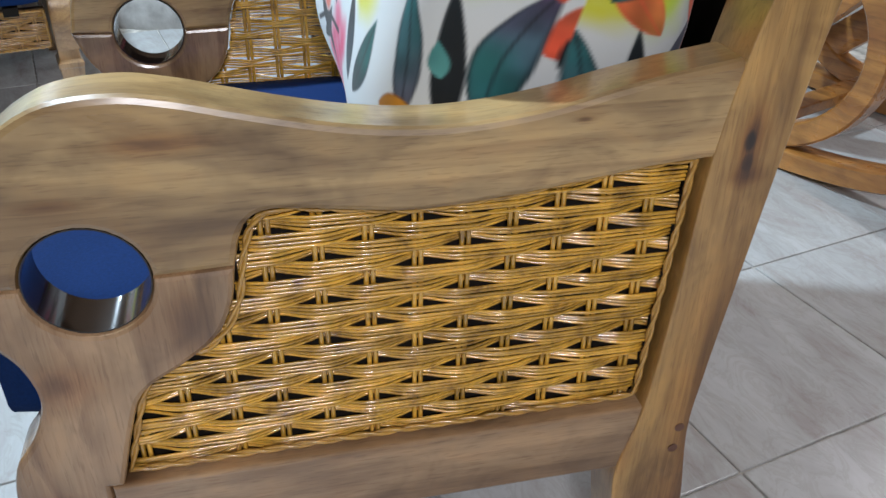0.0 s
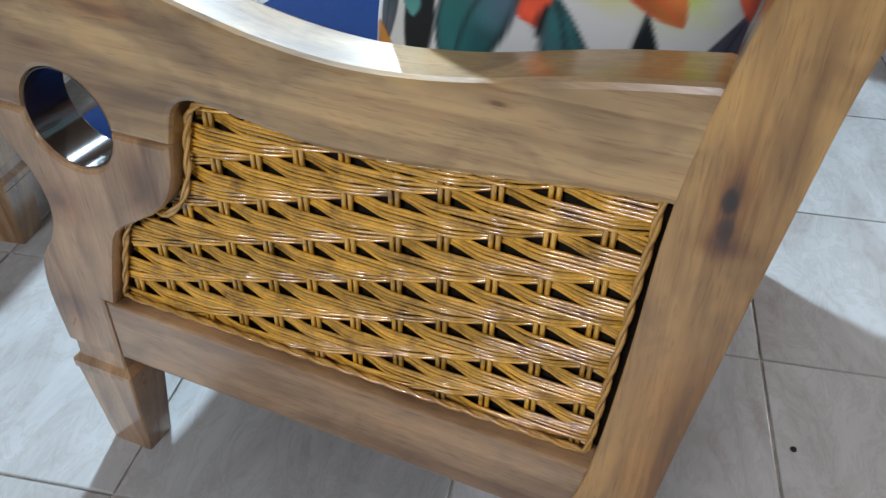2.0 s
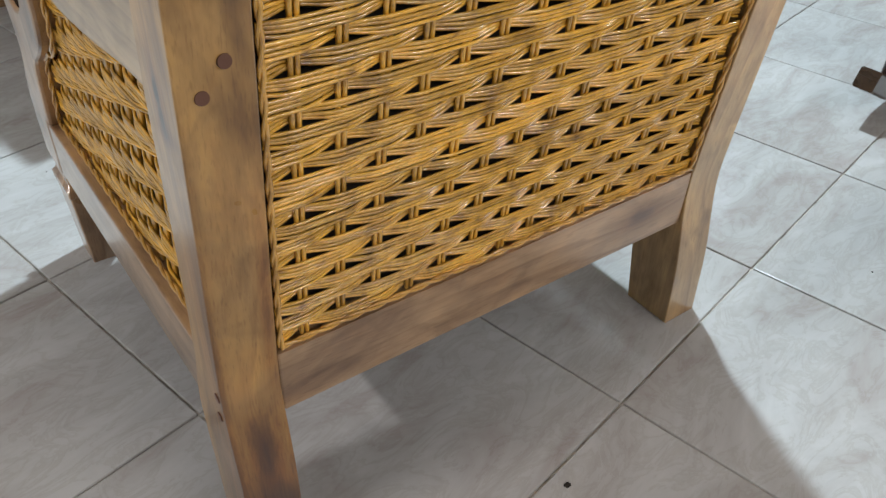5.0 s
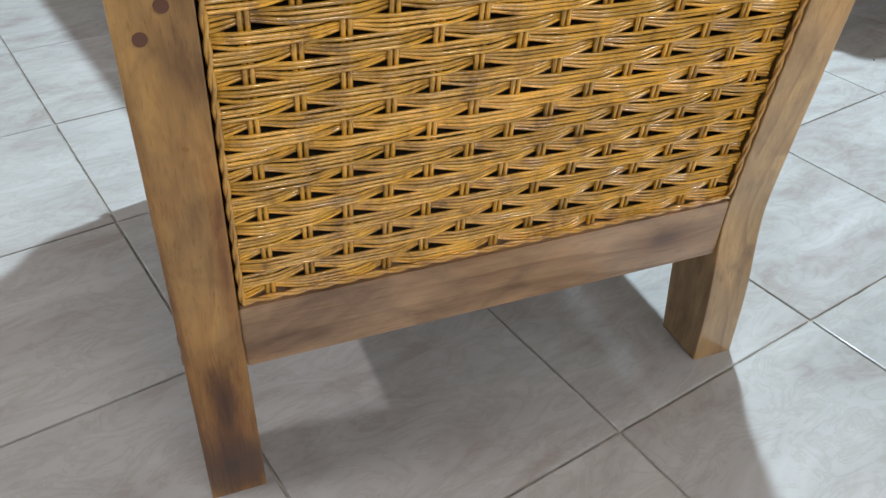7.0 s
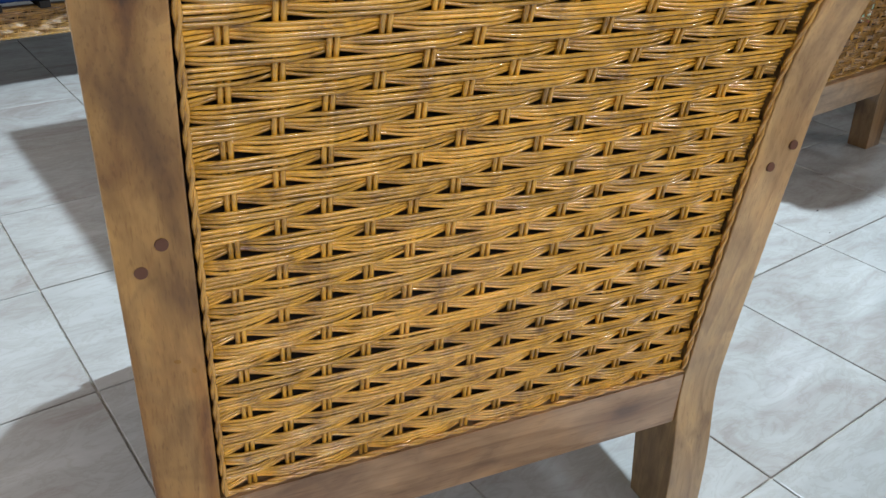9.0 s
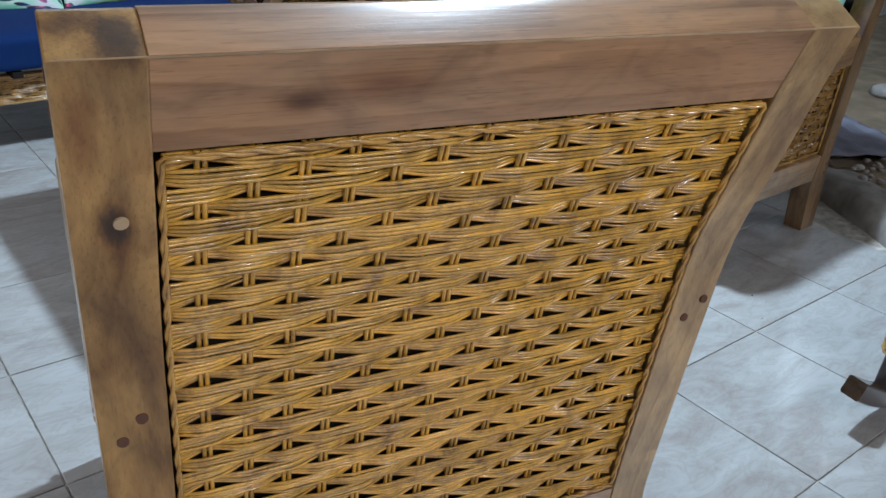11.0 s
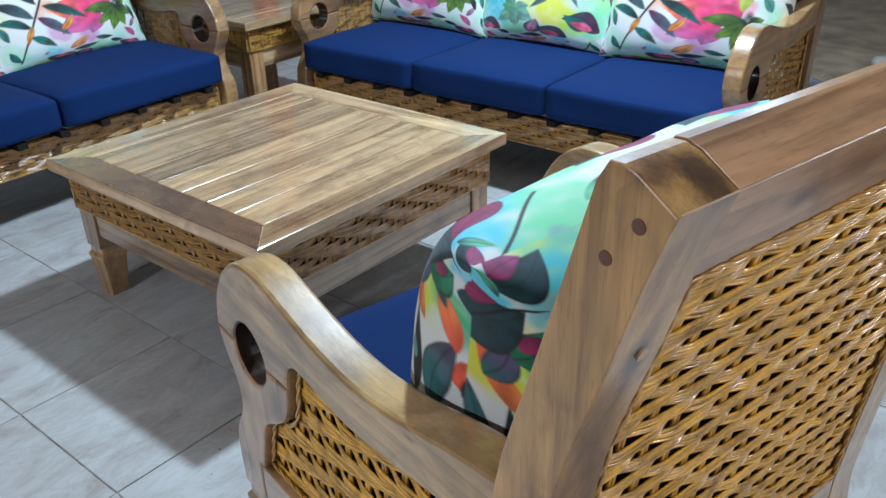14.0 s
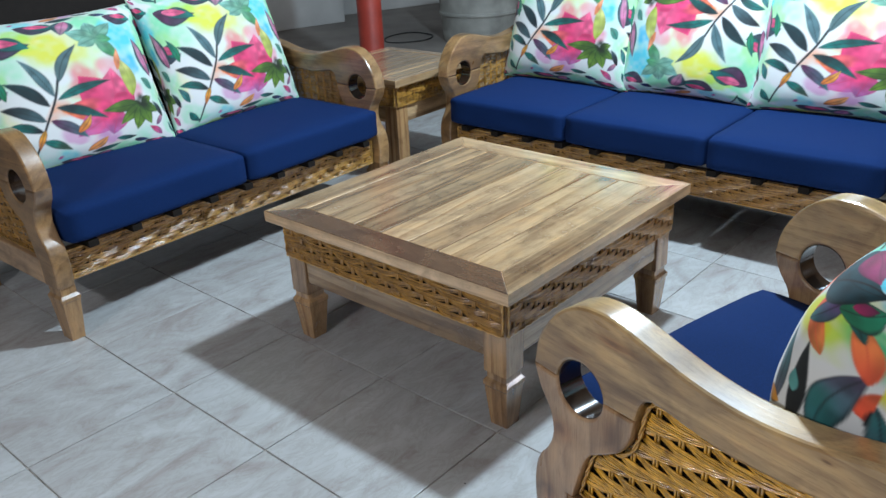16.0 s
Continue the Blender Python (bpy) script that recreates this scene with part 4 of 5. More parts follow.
    c.wash(0.80, 0.60, 0.08, (0.10, 0.50, 0.72), 0.8)
    # heart-shaped plum leaves with rosy middles
    for u, v, k in ((0.19, 0.86, 1.0), (0.88, 0.96, 0.8), (0.02, 0.60, 0.75), (0.40, 0.97, 0.7)):
        c.leaf((u - 0.14 * k, v + 0.04), (u + 0.15 * k, v - 0.03), 0.075 * k, PLUM, (0.05, 0.11, 0.13), bend=0.12)
        c.leaf((u - 0.05 * k, v + 0.015), (u + 0.14 * k, v - 0.06 * k), 0.060 * k, (0.03, 0.12, 0.13), TEAL, bend=-0.1, vein=False)
        c.leaf((u - 0.07 * k, v + 0.03), (u + 0.10 * k, v - 0.01), 0.036 * k, ROSE, PINK, edge=PLUM, vein=True, rim=0.3)
    # oval leaves, rose in the middle and dark at the rim
    for p0, p1 in (((0.985, 0.50), (0.91, 0.76)), ((0.55, 1.0), (0.50, 0.86))):
        c.leaf(p0, p1, 0.058, (0.06, 0.14, 0.17), SLATE)
        c.leaf(p0, p1, 0.033, (0.62, 0.20, 0.36), (0.50, 0.32, 0.40), edge=PLUM, rim=0.3)
    # pale green iris
    for a, ln, w in ((95, 0.15, 0.048), (150, 0.16, 0.05), (40, 0.17, 0.045), (200, 0.11, 0.04), (-60, 0.20, 0.04), (-15, 0.10, 0.035)):
        p1 = (0.66 + ln * math.cos(radians(a)), 0.80 + ln * math.sin(radians(a)))
        c.leaf((0.66, 0.80), p1, w, SAGE, (0.30, 0.56, 0.48) if a > 0 else (0.06, 0.36, 0.10), edge=(0.05, 0.20, 0.15), rim=0.5)
    # pink hibiscus, fading to orange and violet
    for a, ln, w, k in ((118, 0.25, 0.10, PINK), (75, 0.24, 0.085, ROSE), (170, 0.26, 0.075, ORANGE), (215, 0.26, 0.085, (0.62, 0.24, 0.50)), (20, 0.16, 0.07, PINK), (260, 0.20, 0.07, (0.52, 0.25, 0.55))):
        p1 = (0.62 + ln * math.cos(radians(a)), 0.36 + ln * math.sin(radians(a)))
        c.wash(p1[0], p1[1], w * 1.1, k, 0.6)
        c.leaf((0.64, 0.34), p1, w, PINK, k, edge=(0.66, 0.06, 0.18), vein=True, rim=0.35)
    c.leaf((0.76, 0.40), (0.73, 0.66), 0.045, (0.45, 0.55, 0.08), (0.72, 0.66, 0.36), edge=(0.35, 0.40, 0.08), bend=0.1, rim=0.5)
    c.leaf((0.72, 0.57), (0.76, 0.71), 0.018, (0.80, 0.30, 0.14), (0.82, 0.42, 0.25), edge=ORANGE, vein=False)
    for a, ln, w in ((178, 0.24, 0.040), (215, 0.20, 0.038), (250, 0.20, 0.042), (285, 0.17, 0.045), (330, 0.16, 0.035), (20, 0.10, 0.03)):
        p1 = (0.80 + ln * math.cos(radians(a)), 0.34 + ln * math.sin(radians(a)))
        c.leaf((0.80, 0.34), p1, w, (0.025, 0.07, 0.02), (0.20, 0.34, 0.05), edge=(0.02, 0.06, 0.02))
    c.wash(0.80, 0.34, 0.05, (0.02, 0.03, 0.015), 0.95)
    c.leaf((0.88, 0.16), (0.98, 0.24), 0.022, (0.10, 0.14, 0.45), (0.75, 0.30, 0.18), vein=False)
    # palm frond
    c.stem([(0.13, 0.02), (0.18, 0.16), (0.27, 0.33), (0.36, 0.48), (0.41, 0.60)], 0.0065, BLACK)
    for p0, p1, w, c0, c1, b in (((0.25, 0.30), (0.02, 0.37), 0.030, BLACK, TEAL, 0.08), ((0.28, 0.36), (0.03, 0.48), 0.036, SLATE, BLACK, 0.08), ((0.32, 0.44), (0.11, 0.62), 0.036, BLACK, (0.02, 0.09, 0.10), 0.08),
                                 ((0.36, 0.49), (0.24, 0.74), 0.030, SLATE, (0.14, 0.25, 0.27), 0.05), ((0.40, 0.57), (0.55, 0.78), 0.030, (0.20, 0.32, 0.32), SLATE, -0.08),
                                 ((0.37, 0.47), (0.66, 0.52), 0.028, TEAL, BLACK, -0.05), ((0.35, 0.43), (0.58, 0.29), 0.030, BLACK, TEAL, -0.06), ((0.30, 0.36), (0.46, 0.19), 0.034, PLUM, (0.10, 0.30, 0.32), -0.06),
                                 ((0.23, 0.24), (0.37, 0.12), 0.030, TEAL, (0.10, 0.16, 0.10), -0.05), ((0.26, 0.31), (0.20, 0.18), 0.020, (0.74, 0.40, 0.05), ORANGE, 0.05)):
        c.leaf(p0, p1, w, c0, c1, bend=b)
    # small dark leaves and coloured petals between the fronds
    for p0, p1, w, c0, c1, b in (((0.05, 0.16), (0.14, 0.03), 0.030, TEAL, (0.02, 0.10, 0.10), 0.06), ((0.44, 0.06), (0.56, 0.16), 0.032, ORANGE, (0.82, 0.45, 0.20), 0.05), ((0.46, 0.03), (0.62, 0.06), 0.026, BLACK, TEAL, 0.05),
                                 ((0.92, 0.05), (0.82, 0.16), 0.030, (0.62, 0.24, 0.50), PINK, 0.05), ((0.08, 0.24), (0.00, 0.36), 0.030, (0.03, 0.30, 0.26), (0.10, 0.16, 0.20), 0.06), ((0.98, 0.22), (0.90, 0.34), 0.026, BLACK, SLATE, 0.05),
                                 ((0.42, 0.24), (0.50, 0.34), 0.024, ORANGE, (0.75, 0.42, 0.10), 0.05), ((0.10, 0.52), (0.05, 0.68), 0.032, (0.04, 0.26, 0.10), TEAL, 0.06), ((0.94, 0.42), (0.86, 0.50), 0.030, TEAL, SAGE, 0.05),
                                 ((0.70, 0.06), (0.80, 0.02), 0.026, BLACK, (0.05, 0.10, 0.30), 0.05), ((0.60, 0.12), (0.72, 0.10), 0.024, TEAL, BLACK, 0.05)):
        c.leaf(p0, p1, w, c0, c1, bend=b)
    c.wash(0.30, 0.07, 0.025, (0.55, 0.05, 0.28), 0.9)
    return 0.85 * (c.c.clip(0, 1) / 0.85) ** 1.2


def cloth_material():
    m, nt, p = nodes_of("printed_cotton")
    at = nt.nodes.new("ShaderNodeAttribute")
    at.attribute_name = "print"
    nt.links.new(at.outputs["Color"], p.inputs["Base Color"])
    p.inputs["Roughness"].default_value = 0.75
    p.inputs["Sheen Weight"].default_value = 0.15
    tc = nt.nodes.new("ShaderNodeTexCoord")
    w = node(nt, "ShaderNodeTexNoise", Scale=900.0, Detail=2.0)
    nt.links.new(tc.outputs["Object"], w.inputs["Vector"])
    bump(nt, p, w.outputs["Fac"], 0.25, 0.0005)
    return m


CLOTH = cloth_material()
PRINT = tropical(360, 4)
PRINT_CHAIR = tropical(440, 9, True)


def pillow_mesh(w, h, thick, n, turn, shift, seed, repeat=1.45, boxy=2.4, tall=2.4):
    """Stuffed square pillow with pointed corners and a seam; the print runs over both faces."""
    img = PRINT_CHAIR if repeat == 1.25 else PRINT
    t = np.linspace(-1, 1, n)
    SU, SV = np.meshgrid(t, t)
    t = np.sin(t * math.pi / 2)
    U, V = np.meshgrid(t, t)
    fat = (np.clip(1 - np.abs(U) ** boxy, 0, 1) * np.clip(1 - np.abs(V) ** tall, 0, 1)) ** 0.46
    pinch = 1 - 0.06 * (1 - np.abs(V) ** 2) * np.abs(U) ** 6
    pinch2 = 1 - 0.06 * (1 - np.abs(U) ** 2) * np.abs(V) ** 6
    X, Z = U * pinch * w / 2, V * pinch2 * h / 2
    lump = (field(n, 4, seed) - 0.5) * 0.016 + (field(n, 9, seed + 1) - 0.5) * 0.006
    verts, cols = [], []
    for side in (1, -1):
        Y = side * (fat * thick / 2 + lump * fat)
        verts.append(np.stack([X, Y, Z], -1).reshape(-1, 3))
        uu = ((SU if side > 0 else -SU) * 0.5 + 0.5)
        vv = SV * 0.5 + 0.5
        if turn:
            uu, vv = 1 - uu, 1 - vv
        uu, vv = ((0.5 - uu) * repeat + 0.5 + shift[0]) % 1.0, ((vv - 0.5) * repeat + 0.5 + shift[1]) % 1.0
        N = img.shape[0]
        fx, fy = uu * (N - 1), vv * (N - 1)
        ix, iy = np.clip(fx.astype(int), 0, N - 2), np.clip(fy.astype(int), 0, N - 2)
        ax, ay = (fx - ix)[..., None], (fy - iy)[..., None]
        c = (img[iy, ix] * (1 - ax) + img[iy, ix + 1] * ax) * (1 - ay) + (img[iy + 1, ix] * (1 - ax) + img[iy + 1, ix + 1] * ax) * ay
        cols.append(c.reshape(-1, 3))
    verts = np.concatenate(verts)
    i = np.arange(n * n).reshape(n, n)
    q = np.stack([i[:-1, :-1], i[:-1, 1:], i[1:, 1:], i[1:, :-1]], -1).reshape(-1, 4)
    # both faces share the seam
    rimmed = np.ones((n, n), bool)
    rimmed[1:-1, 1:-1] = False
    second = np.where(rimmed.ravel(), np.arange(n * n), n * n + np.cumsum(~rimmed.ravel()) - 1)
    faces = np.concatenate([q[:, ::-1], second[q]])
    verts = np.concatenate([verts[:n * n], verts[n * n:][~rimmed.ravel()]])
    col = np.concatenate([cols[0], cols[1][~rimmed.ravel()]])
    col = np.concatenate([col, np.ones((len(col), 1))], 1).astype(np.float32)
    me = bpy.data.meshes.new("pillow")
    me.from_pydata(verts.tolist(), [], faces.tolist())
    at = me.color_attributes.new("print", "FLOAT_COLOR", "POINT")
    at.data.foreach_set("color", col.reshape(-1))
    me.polygons.foreach_set("use_smooth", [True] * len(me.polygons))
    me.materials.append(CLOTH)
    me.update()
    return me


def pillow(me, m, label):
    ob = new("throw_pillow", me)
    ob.matrix_world = m
    return tagged(ob, label, "pillow", "printed throw pillows")


P_SOFA = pillow_mesh(0.64, 0.52, 0.20, 230, False, (0.0, 0.03), 21)
P_TURN = pillow_mesh(0.60, 0.52, 0.20, 230, True, (0.0, 0.03), 31)
P_CHAIR = pillow_mesh(0.605, 0.43, 0.315, 320, False, (-0.305, 0.06), 41, 1.25, 6.5, 2.6)
LABEL = "plump white pillow, tropical leaf print, on the "
pillow(P_CHAIR, CHAIR @ pose(-0.010, 0.168, 0.618, 15, -3, 0), LABEL + "armchair")
for k in range(2):
    pillow(P_SOFA, SOFA2 @ pose(-0.325 + 0.63 * k, 0.165, 0.645 - 0.012 * k, 19, 0, 3 - 5 * k), LABEL + "two-seat sofa")
for k in range(3):
    pillow(P_TURN if k == 1 else P_SOFA, SOFA3 @ pose(-0.56 + 0.56 * k, 0.165, 0.655, 19, 0, 2 - 2 * k), LABEL + "three-seat sofa")

# ---- rocking chairs near the set ----
ORANGE_WOOD = wood("orange_varnished_wood", "y", (0.40, 0.185, 0.045), (0.22, 0.085, 0.020), (0.6, 0.5, 0.4), rough=0.28, coat=0.5)
DARKWOOD = wood("dark_stained_wood", "y", (0.050, 0.030, 0.020), (0.022, 0.013, 0.010), (0.6, 0.5, 0.5), rough=0.22, coat=0.6)
MAROON = plain("maroon_cushion", (0.17, 0.022, 0.035), 0.8, scale=200.0)


def curved_bar(name, pts, w, h, material, parent, label="", n=6):
    """A board of section w by h bent along a line in the upright plane x = const."""
    p = np.array(spline(pts, n))
    t = np.gradient(p, axis=0)
    t /= np.linalg.norm(t, axis=1)[:, None]
    side = np.array((1.0, 0, 0))
    nrm = np.cross(side, t)
    verts, faces = [], []
    k = 0.18
    sec = [(-1, -1 + k), (-1 + k, -1), (1 - k, -1), (1, -1 + k), (1, 1 - k), (1 - k, 1), (-1 + k, 1), (-1, 1 - k)]
    for q, m in zip(p, nrm):
        for a, b in sec:
            verts.append(q + side * a * w / 2 + m * b * h / 2)
    for i in range(len(p) - 1):
        for j in range(8):
            l = (j + 1) % 8
            faces.append((i * 8 + j, i * 8 + l, (i + 1) * 8 + l, (i + 1) * 8 + j))
    faces.append(tuple(range(8))[::-1])
    faces.append(tuple((len(p) - 1) * 8 + j for j in range(8)))
    return mesh_part(name, verts, faces, material, parent, label, sharp=35)


def cane_rocker(m):
    top = thing("rocking_chair", m, "dark-stained rocking chair with woven cane back and maroon seat cushion", "rocking chair")
    for x in (-0.27, 0.27):
        curved_bar("rocker", [(x, -0.37, 0.105), (x, -0.26, 0.055), (x, -0.10, 0.027), (x, 0.08, 0.022), (x, 0.26, 0.045), (x, 0.42, 0.10)], 0.045, 0.044, DARKWOOD, top)
        curved_bar("back_leg", [(x, -0.245, 0.07), (x, -0.235, 0.20), (x, -0.245, 0.40), (x, -0.30, 0.70), (x, -0.38, 1.02)], 0.042, 0.045, DARKWOOD, top)
        curved_bar("front_leg", [(x, 0.22, 0.06), (x, 0.22, 0.38), (x, 0.24, 0.60)], 0.042, 0.045, DARKWOOD, top)
        curved_bar("armrest", [(x, -0.28, 0.60), (x, 0.0, 0.63), (x, 0.27, 0.60)], 0.06, 0.028, DARKWOOD, top)
    block("seat_panel", (-0.25, -0.22, 0.36), (0.25, 0.24, 0.38), 0.003, DARKWOOD, top)
    block("seat_pad", (-0.24, -0.20, 0.3802), (0.24, 0.25, 0.45), 0.02, MAROON, top, "maroon seat pad")
    block("under_cloth", (-0.24, -0.21, 0.352), (0.24, 0.23, 0.3598), 0.002, MAROON, top, "maroon cloth under the seat")
    e = braid("back_panel", [(-0.245, -0.256, 0.162), (0.245, -0.256, 0.162), (0.245, -0.375, 0.95), (-0.245, -0.375, 0.95)], top, "woven cane back")
    zlo, zhi, rows, inner = 0.165, 0.945, 46, 0.49

    def place(u, row, dv, out):
        z = dv if row is None else zlo + (zhi - zlo) * (row + 0.5) / rows + dv
        return (u, -0.262 - 0.113 * (z - 0.205) / 0.745 - out, z)
    weave(e, "back_weave", place, rows, lambda r: (-inner / 2, inner / 2), -inner / 2 + 0.022, 0.0445, lambda x: (zlo, zhi), 90, False, step=5, sides=5, row_pitch=(zhi - zlo) / rows)
    # canes wrapped round the edges of the back
    for x in (-0.27, 0.27):
        items = []
        for k in range(78):
            z = 0.170 + 0.0100 * k
            y = -0.252 - 0.115 * (z - 0.205) / 0.745 if z > 0.4 else -0.250
            items.append(tube_data([(x + 0.030 * math.cos(a), y + 0.032 * math.sin(a), z + 0.004 * math.sin(a)) for a in np.linspace(0, 2 * math.pi, 13)[:-1]], 0.0045, 5, closed=True))
        v, f = join_data(items)
        mesh_part("cane_wrapping", v, f, CANE_WOVEN, top, sharp=80)["kind"] = "stuff"
    return top


cane_rocker(pose(1.46, -0.17, 0, 0, 0, -92))


def wooden_rocker(m):
    top = thing("rocking_chair", m, "orange varnished wooden rocking chair with curved ring sides", "rocking chair")
    for x in (-0.27, 0.27):
        curved_bar("rocker", [(x, -0.50, 0.12), (x, -0.34, 0.062), (x, -0.14, 0.031), (x, 0.08, 0.028), (x, 0.28, 0.050), (x, 0.50, 0.12)], 0.075, 0.050, ORANGE_WOOD, top)
        curved_bar("side_ring", [(x, 0.27 * math.cos(a), 0.30 + 0.235 * math.sin(a)) for a in np.linspace(-1.5, 4.6, 17)], 0.060, 0.055, ORANGE_WOOD, top, n=3)
        curved_bar("brace", [(x, -0.19, 0.47), (x, -0.02, 0.30), (x, 0.17, 0.13)], 0.050, 0.085, ORANGE_WOOD, top)
        curved_bar("back_post", [(x, -0.25, 0.40), (x, -0.31, 0.65), (x, -0.42, 1.00)], 0.05, 0.05, ORANGE_WOOD, top)
        curved_bar("armrest", [(x, -0.33, 0.62), (x, -0.05, 0.64), (x, 0.27, 0.56)], 0.075, 0.035, ORANGE_WOOD, top)
    for k in range(6):
        y = -0.22 + 0.085 * k
        block("seat_slat", (-0.25, y, 0.40), (0.25, y + 0.07, 0.42), 0.003, ORANGE_WOOD, top)
    for k in range(5):
        z = 0.52 + 0.095 * k
        block("back_slat", (-0.25, -0.29 - 0.10 * k / 4, z), (0.25, -0.27 - 0.10 * k / 4, z + 0.07), 0.003, ORANGE_WOOD, top)
    block("stretcher", (-0.24, -0.05, 0.075), (0.24, 0.01, 0.105), 0.004, ORANGE_WOOD, top)
    return top


wooden_rocker(pose(0.72, -1.06, 0, 0, 0, -73))

# ---- yard beyond the tiles ----
DIRT = plain("trodden_dirt", (0.20, 0.155, 0.105), 0.95, vary=0.45, scale=6.0, relief=0.02)
KERBSTONE = plain("broken_concrete_kerb", (0.27, 0.255, 0.235), 0.9, vary=0.4, scale=14.0, relief=0.012)
STONE = plain("grey_stone", (0.33, 0.31, 0.29), 0.85, vary=0.3, scale=9.0, relief=0.01)


def ground_sheet():
    """Uneven dirt that starts at the kerb and runs far out."""
    ny, nx = 60, 44
    verts, faces = [], []
    for j in range(ny):
        y = -6 + 9.55 * j / (ny - 1)
        for i in range(nx):
            t = i / (nx - 1)
            x = kerb_x(y) + 0.11 + 7.0 * t ** 1.8
            z = 0.085 + 0.05 * noise.noise(Vector((x * 1.3, y * 1.3, 0))) * min(1, t * 6) + 0.012 * noise.noise(Vector((x * 9, y * 9, 2)))
            verts.append((x, y, z))
    for j in range(ny - 1):
        for i in range(nx - 1):
            a = j * nx + i
            faces.append((a, a + 1, a + nx + 1, a + nx))
    o = mesh_part("ground", verts, faces, DIRT, sharp=80)
    return tagged(o, "bare uneven dirt yard with gravel", "ground", kind="structure")


def kerb():
    """Rough low concrete edge between the tiles and the dirt."""
    verts, faces = [], []
    ys = np.linspace(-6, 3.55, 200)
    sec = [(0.0, -0.02), (0.0, 0.03), (0.012, 0.065), (0.035, 0.085), (0.09, 0.095), (0.15, 0.085), (0.16, 0.0)]
    for y in ys:
        for k, (dx, z) in enumerate(sec):
            r = 0.028 * noise.noise(Vector((y * 4.0, k * 0.7, 1))) + 0.016 * noise.noise(Vector((y * 13, k * 1.3, 5)))
            verts.append((kerb_x(y) + dx + r, y, z + (r * 0.8 if 0 < k < 6 else 0)))
    n = len(sec)
    for j in range(len(ys) - 1):
        for i in range(n - 1):
            a = j * n + i
            faces.append((a, a + 1, a + n + 1, a + n))
    o = mesh_part("kerb", verts, [f[::-1] for f in faces], KERBSTONE, sharp=60)
    return tagged(o, "broken rough concrete kerb along the tiles", "kerb", kind="structure")


ground_sheet()
kerb()


def stone_data(at, r, seed):
    rng = random.Random(seed)
    bm = bmesh.new()
    bmesh.ops.create_icosphere(bm, subdivisions=2, radius=r)
    k = (rng.uniform(0.8, 1.3), rng.uniform(0.8, 1.2), rng.uniform(0.45, 0.75))
    o = rng.uniform(0, 99)
    for v in bm.verts:
        d = 1 + 0.28 * noise.noise(v.co * (1.6 / r) + Vector((o, 0, 0)))
        v.co = Vector((v.co.x * k[0] * d + at[0], v.co.y * k[1] * d + at[1], v.co.z * k[2] * d + at[2]))
    return bm


for at, r, lab in (((3.42, 1.60, 0.13), 0.075, "rounded pale stone lying on the dirt"), ((3.30, 1.12, 0.115), 0.045, "small pale stone lying on the dirt"), ((3.05, 0.80, 0.105), 0.035, "small grey stone beside the kerb")):
    tagged(part("stone", stone_data(at, r, int(at[0] * 100)), STONE, None, sharp=80), lab, "stone", "loose stones")
rng = random.Random(8)
items = []
for k in range(260):
    y = rng.uniform(-0.6, 2.6)
    x = kerb_x(y) + 0.12 + abs(rng.gauss(0, 0.22))
    bm = stone_data((x, y, 0.093), rng.uniform(0.006, 0.020), k)
    bm.verts.ensure_lookup_table()
    items.append((np.array([v.co[:] for v in bm.verts]), [tuple(v.index for v in f.verts) for f in bm.faces]))
    bm.free()
v, f = join_data(items)
tagged(mesh_part("gravel", v, f, STONE, sharp=80), "scattered grey gravel along the kerb", "gravel", kind="stuff")


def sack():
    """A flat crumpled sheet of sacking on the dirt."""
    n = 18
    verts, faces = [], []
    for j in range(n):
        for i in range(n):
            u, v_ = i / (n - 1) - 0.5, j / (n - 1) - 0.5
            verts.append((u * 0.42, v_ * 0.62, 0.012 * noise.noise(Vector((u * 6, v_ * 6, 0))) + 0.012 * noise.noise(Vector((u * 14, v_ * 9, 4)))))
    for j in range(n - 1):
        for i in range(n - 1):
            a = j * n + i
            faces.append((a, a + 1, a + n + 1, a + n))
    m = plain("blue_grey_sacking", (0.17, 0.17, 0.21), 0.9, vary=0.35, scale=8.0)
    o = mesh_part("sack", verts, faces, m, sharp=80)
    o.matrix_world = pose(2.62, 1.33, 0.125, 0, 0, -20)
    o.modifiers.new("thickness", "SOLIDIFY").thickness = 0.006
    return tagged(o, "flat bluish-grey sack lying on the dirt beside the kerb", "sack")


sack()

# ---- behind the sofas ----
RED = plain("worn_red_paint", (0.42, 0.050, 0.030), 0.5, vary=0.25, scale=9.0, coat=0.1)
DRUM = plain("weathered_drum", (0.36, 0.36, 0.33), 0.75, vary=0.35, scale=6.0, relief=0.004)


def lathe(name, profile, material, parent, seg=48):
    verts, faces = [], []
    for r, z in profile:
        for k in range(seg):
            a = 2 * math.pi * k / seg
            verts.append((r * math.cos(a), r * math.sin(a), z))
    for i in range(len(profile) - 1):
        for k in range(seg):
            l = (k + 1) % seg
            faces.append((i * seg + k, i * seg + l, (i + 1) * seg + l, (i + 1) * seg + k))
    return mesh_part(name, verts, faces, material, parent, sharp=35)


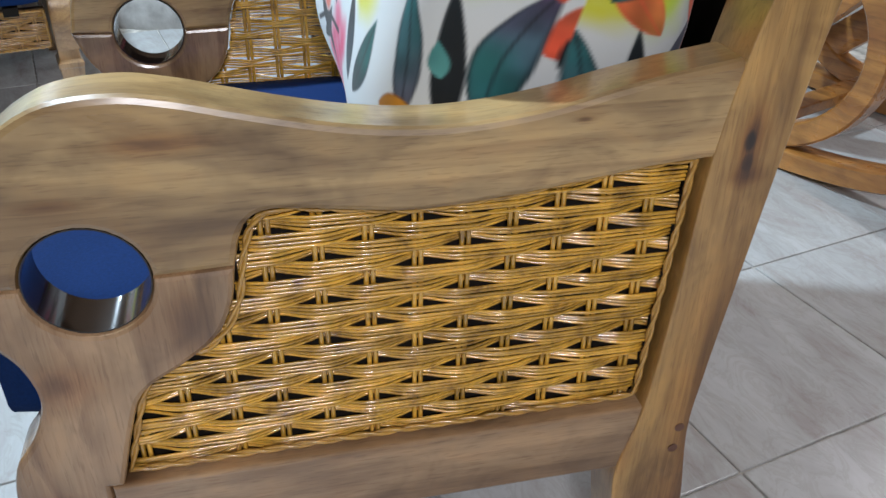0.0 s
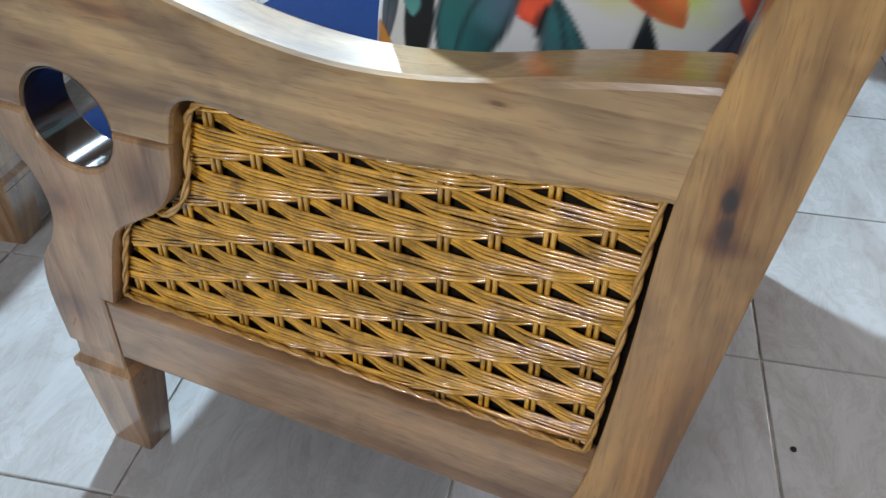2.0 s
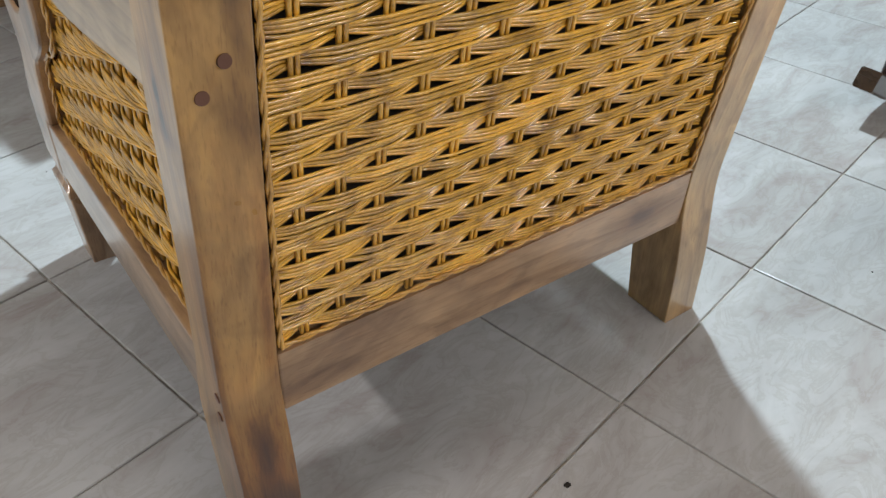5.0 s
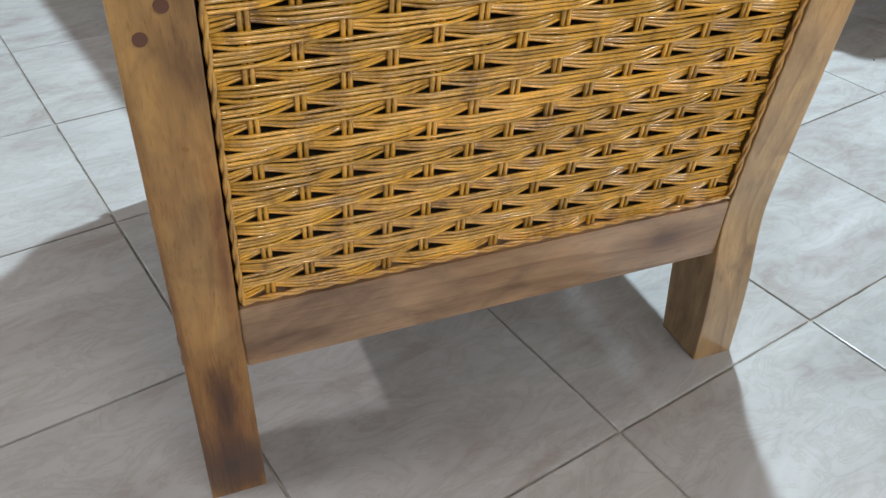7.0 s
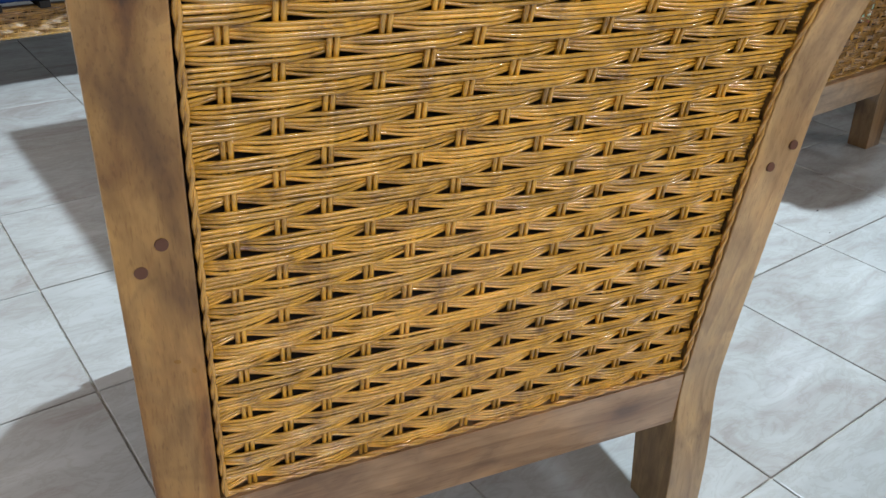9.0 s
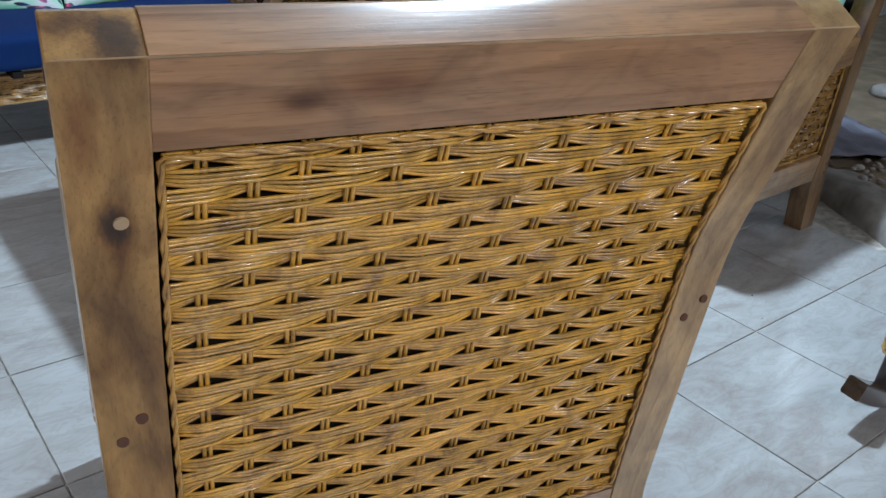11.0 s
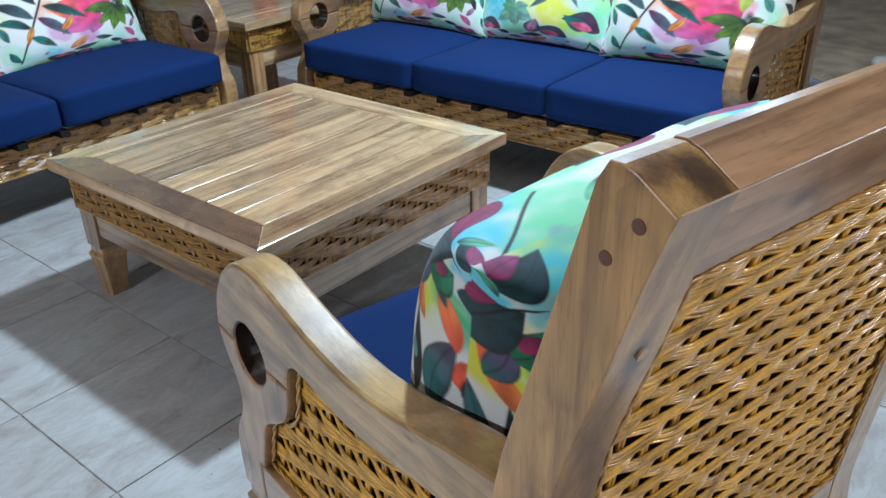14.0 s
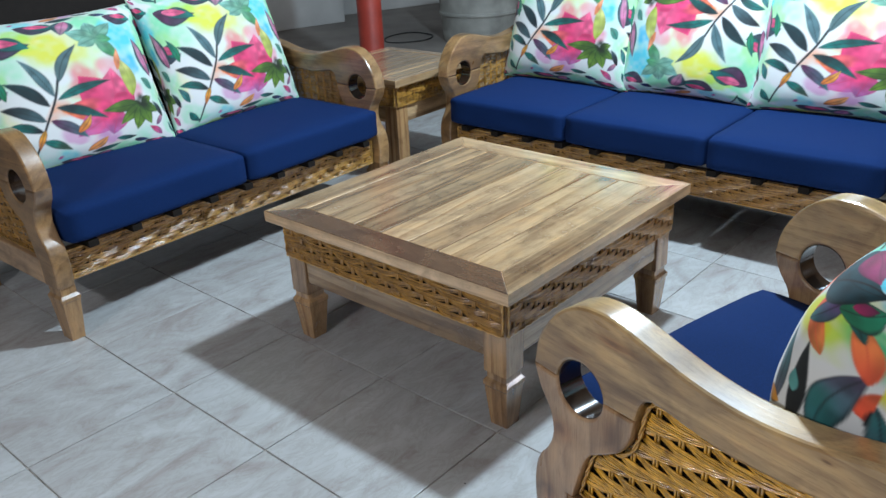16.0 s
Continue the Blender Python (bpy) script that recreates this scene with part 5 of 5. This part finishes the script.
post = thing("post", pose(2.02, 4.42, 0), "red painted round roof post on the cement floor", "post")
lathe("shaft", [(0.0, 0.0), (0.088, 0.0), (0.088, 0.06), (0.080, 0.075), (0.080, 3.4), (0.0, 3.4)], RED, post)
drum = thing("drum", pose(3.62, 5.10, 0), "weathered grey drum with raised hoops", "drum")
lathe("shell", [(0.0, 0.001), (0.30, 0.001), (0.305, 0.02), (0.32, 0.20), (0.325, 0.21), (0.338, 0.22), (0.338, 0.235), (0.327, 0.245), (0.335, 0.40), (0.352, 0.41), (0.352, 0.425), (0.338, 0.435), (0.34, 0.62), (0.36, 0.63), (0.36, 0.65), (0.335, 0.655), (0.32, 0.60), (0.31, 0.05), (0.0, 0.04)], DRUM, drum)
v, f = tube_data([(0.24 * math.cos(a) * (1 + 0.1 * math.sin(3 * a)), 0.20 * math.sin(a), 0.006) for a in np.linspace(0, 2 * math.pi, 40)[:-1]], 0.006, 6, closed=True)
cable = mesh_part("cable", v, f, plain("black_rubber", (0.02, 0.02, 0.02), 0.5), None, sharp=80)
cable.matrix_world = pose(3.25, 5.60, 0.0, 0, 0, 30)
tagged(cable, "loop of thin black cable lying on the cement", "cable")


def wall(name, a, b, height, thick, label):
    a, b = Vector((*a, 0)), Vector((*b, 0))
    d = (b - a)
    o = block(name, (0, 0, 0), (d.length, thick, height), 0.01, PLASTER, None)
    o.matrix_world = Matrix.Translation(a) @ pose(0, 0, 0, 0, 0, math.degrees(math.atan2(d.y, d.x)))
    return tagged(o, label, "wall", kind="structure")


wall("wall_1", (-4.5, 7.7), (3.45, 6.85), 3.4, 0.25, "stained white plastered wall")
wall("wall_2", (3.50, 7.25), (9.0, 6.3), 3.4, 0.25, "stained white plastered wall set back")
# wall_3 and wall_4 are out of view, added to close the place
wall("wall_3", (-6.0, -6.0), (-6.0, 9.5), 3.4, 0.20, "unseen plain wall added to close the place")
wall("wall_4", (9.0, -6.0), (-6.0, -6.0), 3.4, 0.20, "unseen plain wall added to close the place")
# unseen roof slab, added for bounced light and darkened to weaken it
ceiling = slab("ceiling", [(-6.2, -6.2), (5.6, -6.2), (5.6, 8.0), (-6.2, 8.0)], 3.4, 3.52, plain("unseen_roof", (0.15, 0.125, 0.10), 0.7, scale=3.0), "unseen roof slab added to set the bounced light", "ceiling")

rng = random.Random(3)
items = []
for k, (x, y) in enumerate([(-0.044, -0.136), (-0.60, 0.60)] + [(rng.uniform(-1.2, 1.4), rng.uniform(-0.8, 2.2)) for _ in range(34)]):
    bm = stone_data((x, y, 0.0012), 0.0042 if k < 2 else rng.uniform(0.001, 0.0024), 300 + k)
    items.append((np.array([v.co[:] for v in bm.verts]), [tuple(v.index for v in f.verts) for f in bm.faces]))
    bm.free()
v, f = join_data(items)
tagged(mesh_part("floor_specks", v, f, plain("dark_crumbs", (0.03, 0.025, 0.02), 0.8), sharp=80), "tiny dark crumbs scattered on the tiles", "crumbs", kind="stuff")

# ---- floor tiles ----
tile = None
rim = 0.0022
half = GT / 2 - 0.0016
for i in range(-9, 9):
    for j in range(-9, 9):
        x, y = grid(i + 0.5, j + 0.5)
        if x + 0.10 > kerb_x(y) or (x + 0.4) ** 2 + (y - 1.0) ** 2 > 3.6 ** 2:
            continue
        if tile is None:
            tile = block("tile", (-half, -half, -0.008), (half, half, 0.0), rim, TILE, floor)
        else:
            o = new("tile", tile.data)
            o.parent = floor
            o.matrix_world = pose(x, y, 0.0006 * noise.noise(Vector((i * 3.1, j * 5.3, 0))), 0, 0, 8.0)
            continue
        tile.matrix_world = pose(x, y, 0, 0, 0, 8.0)
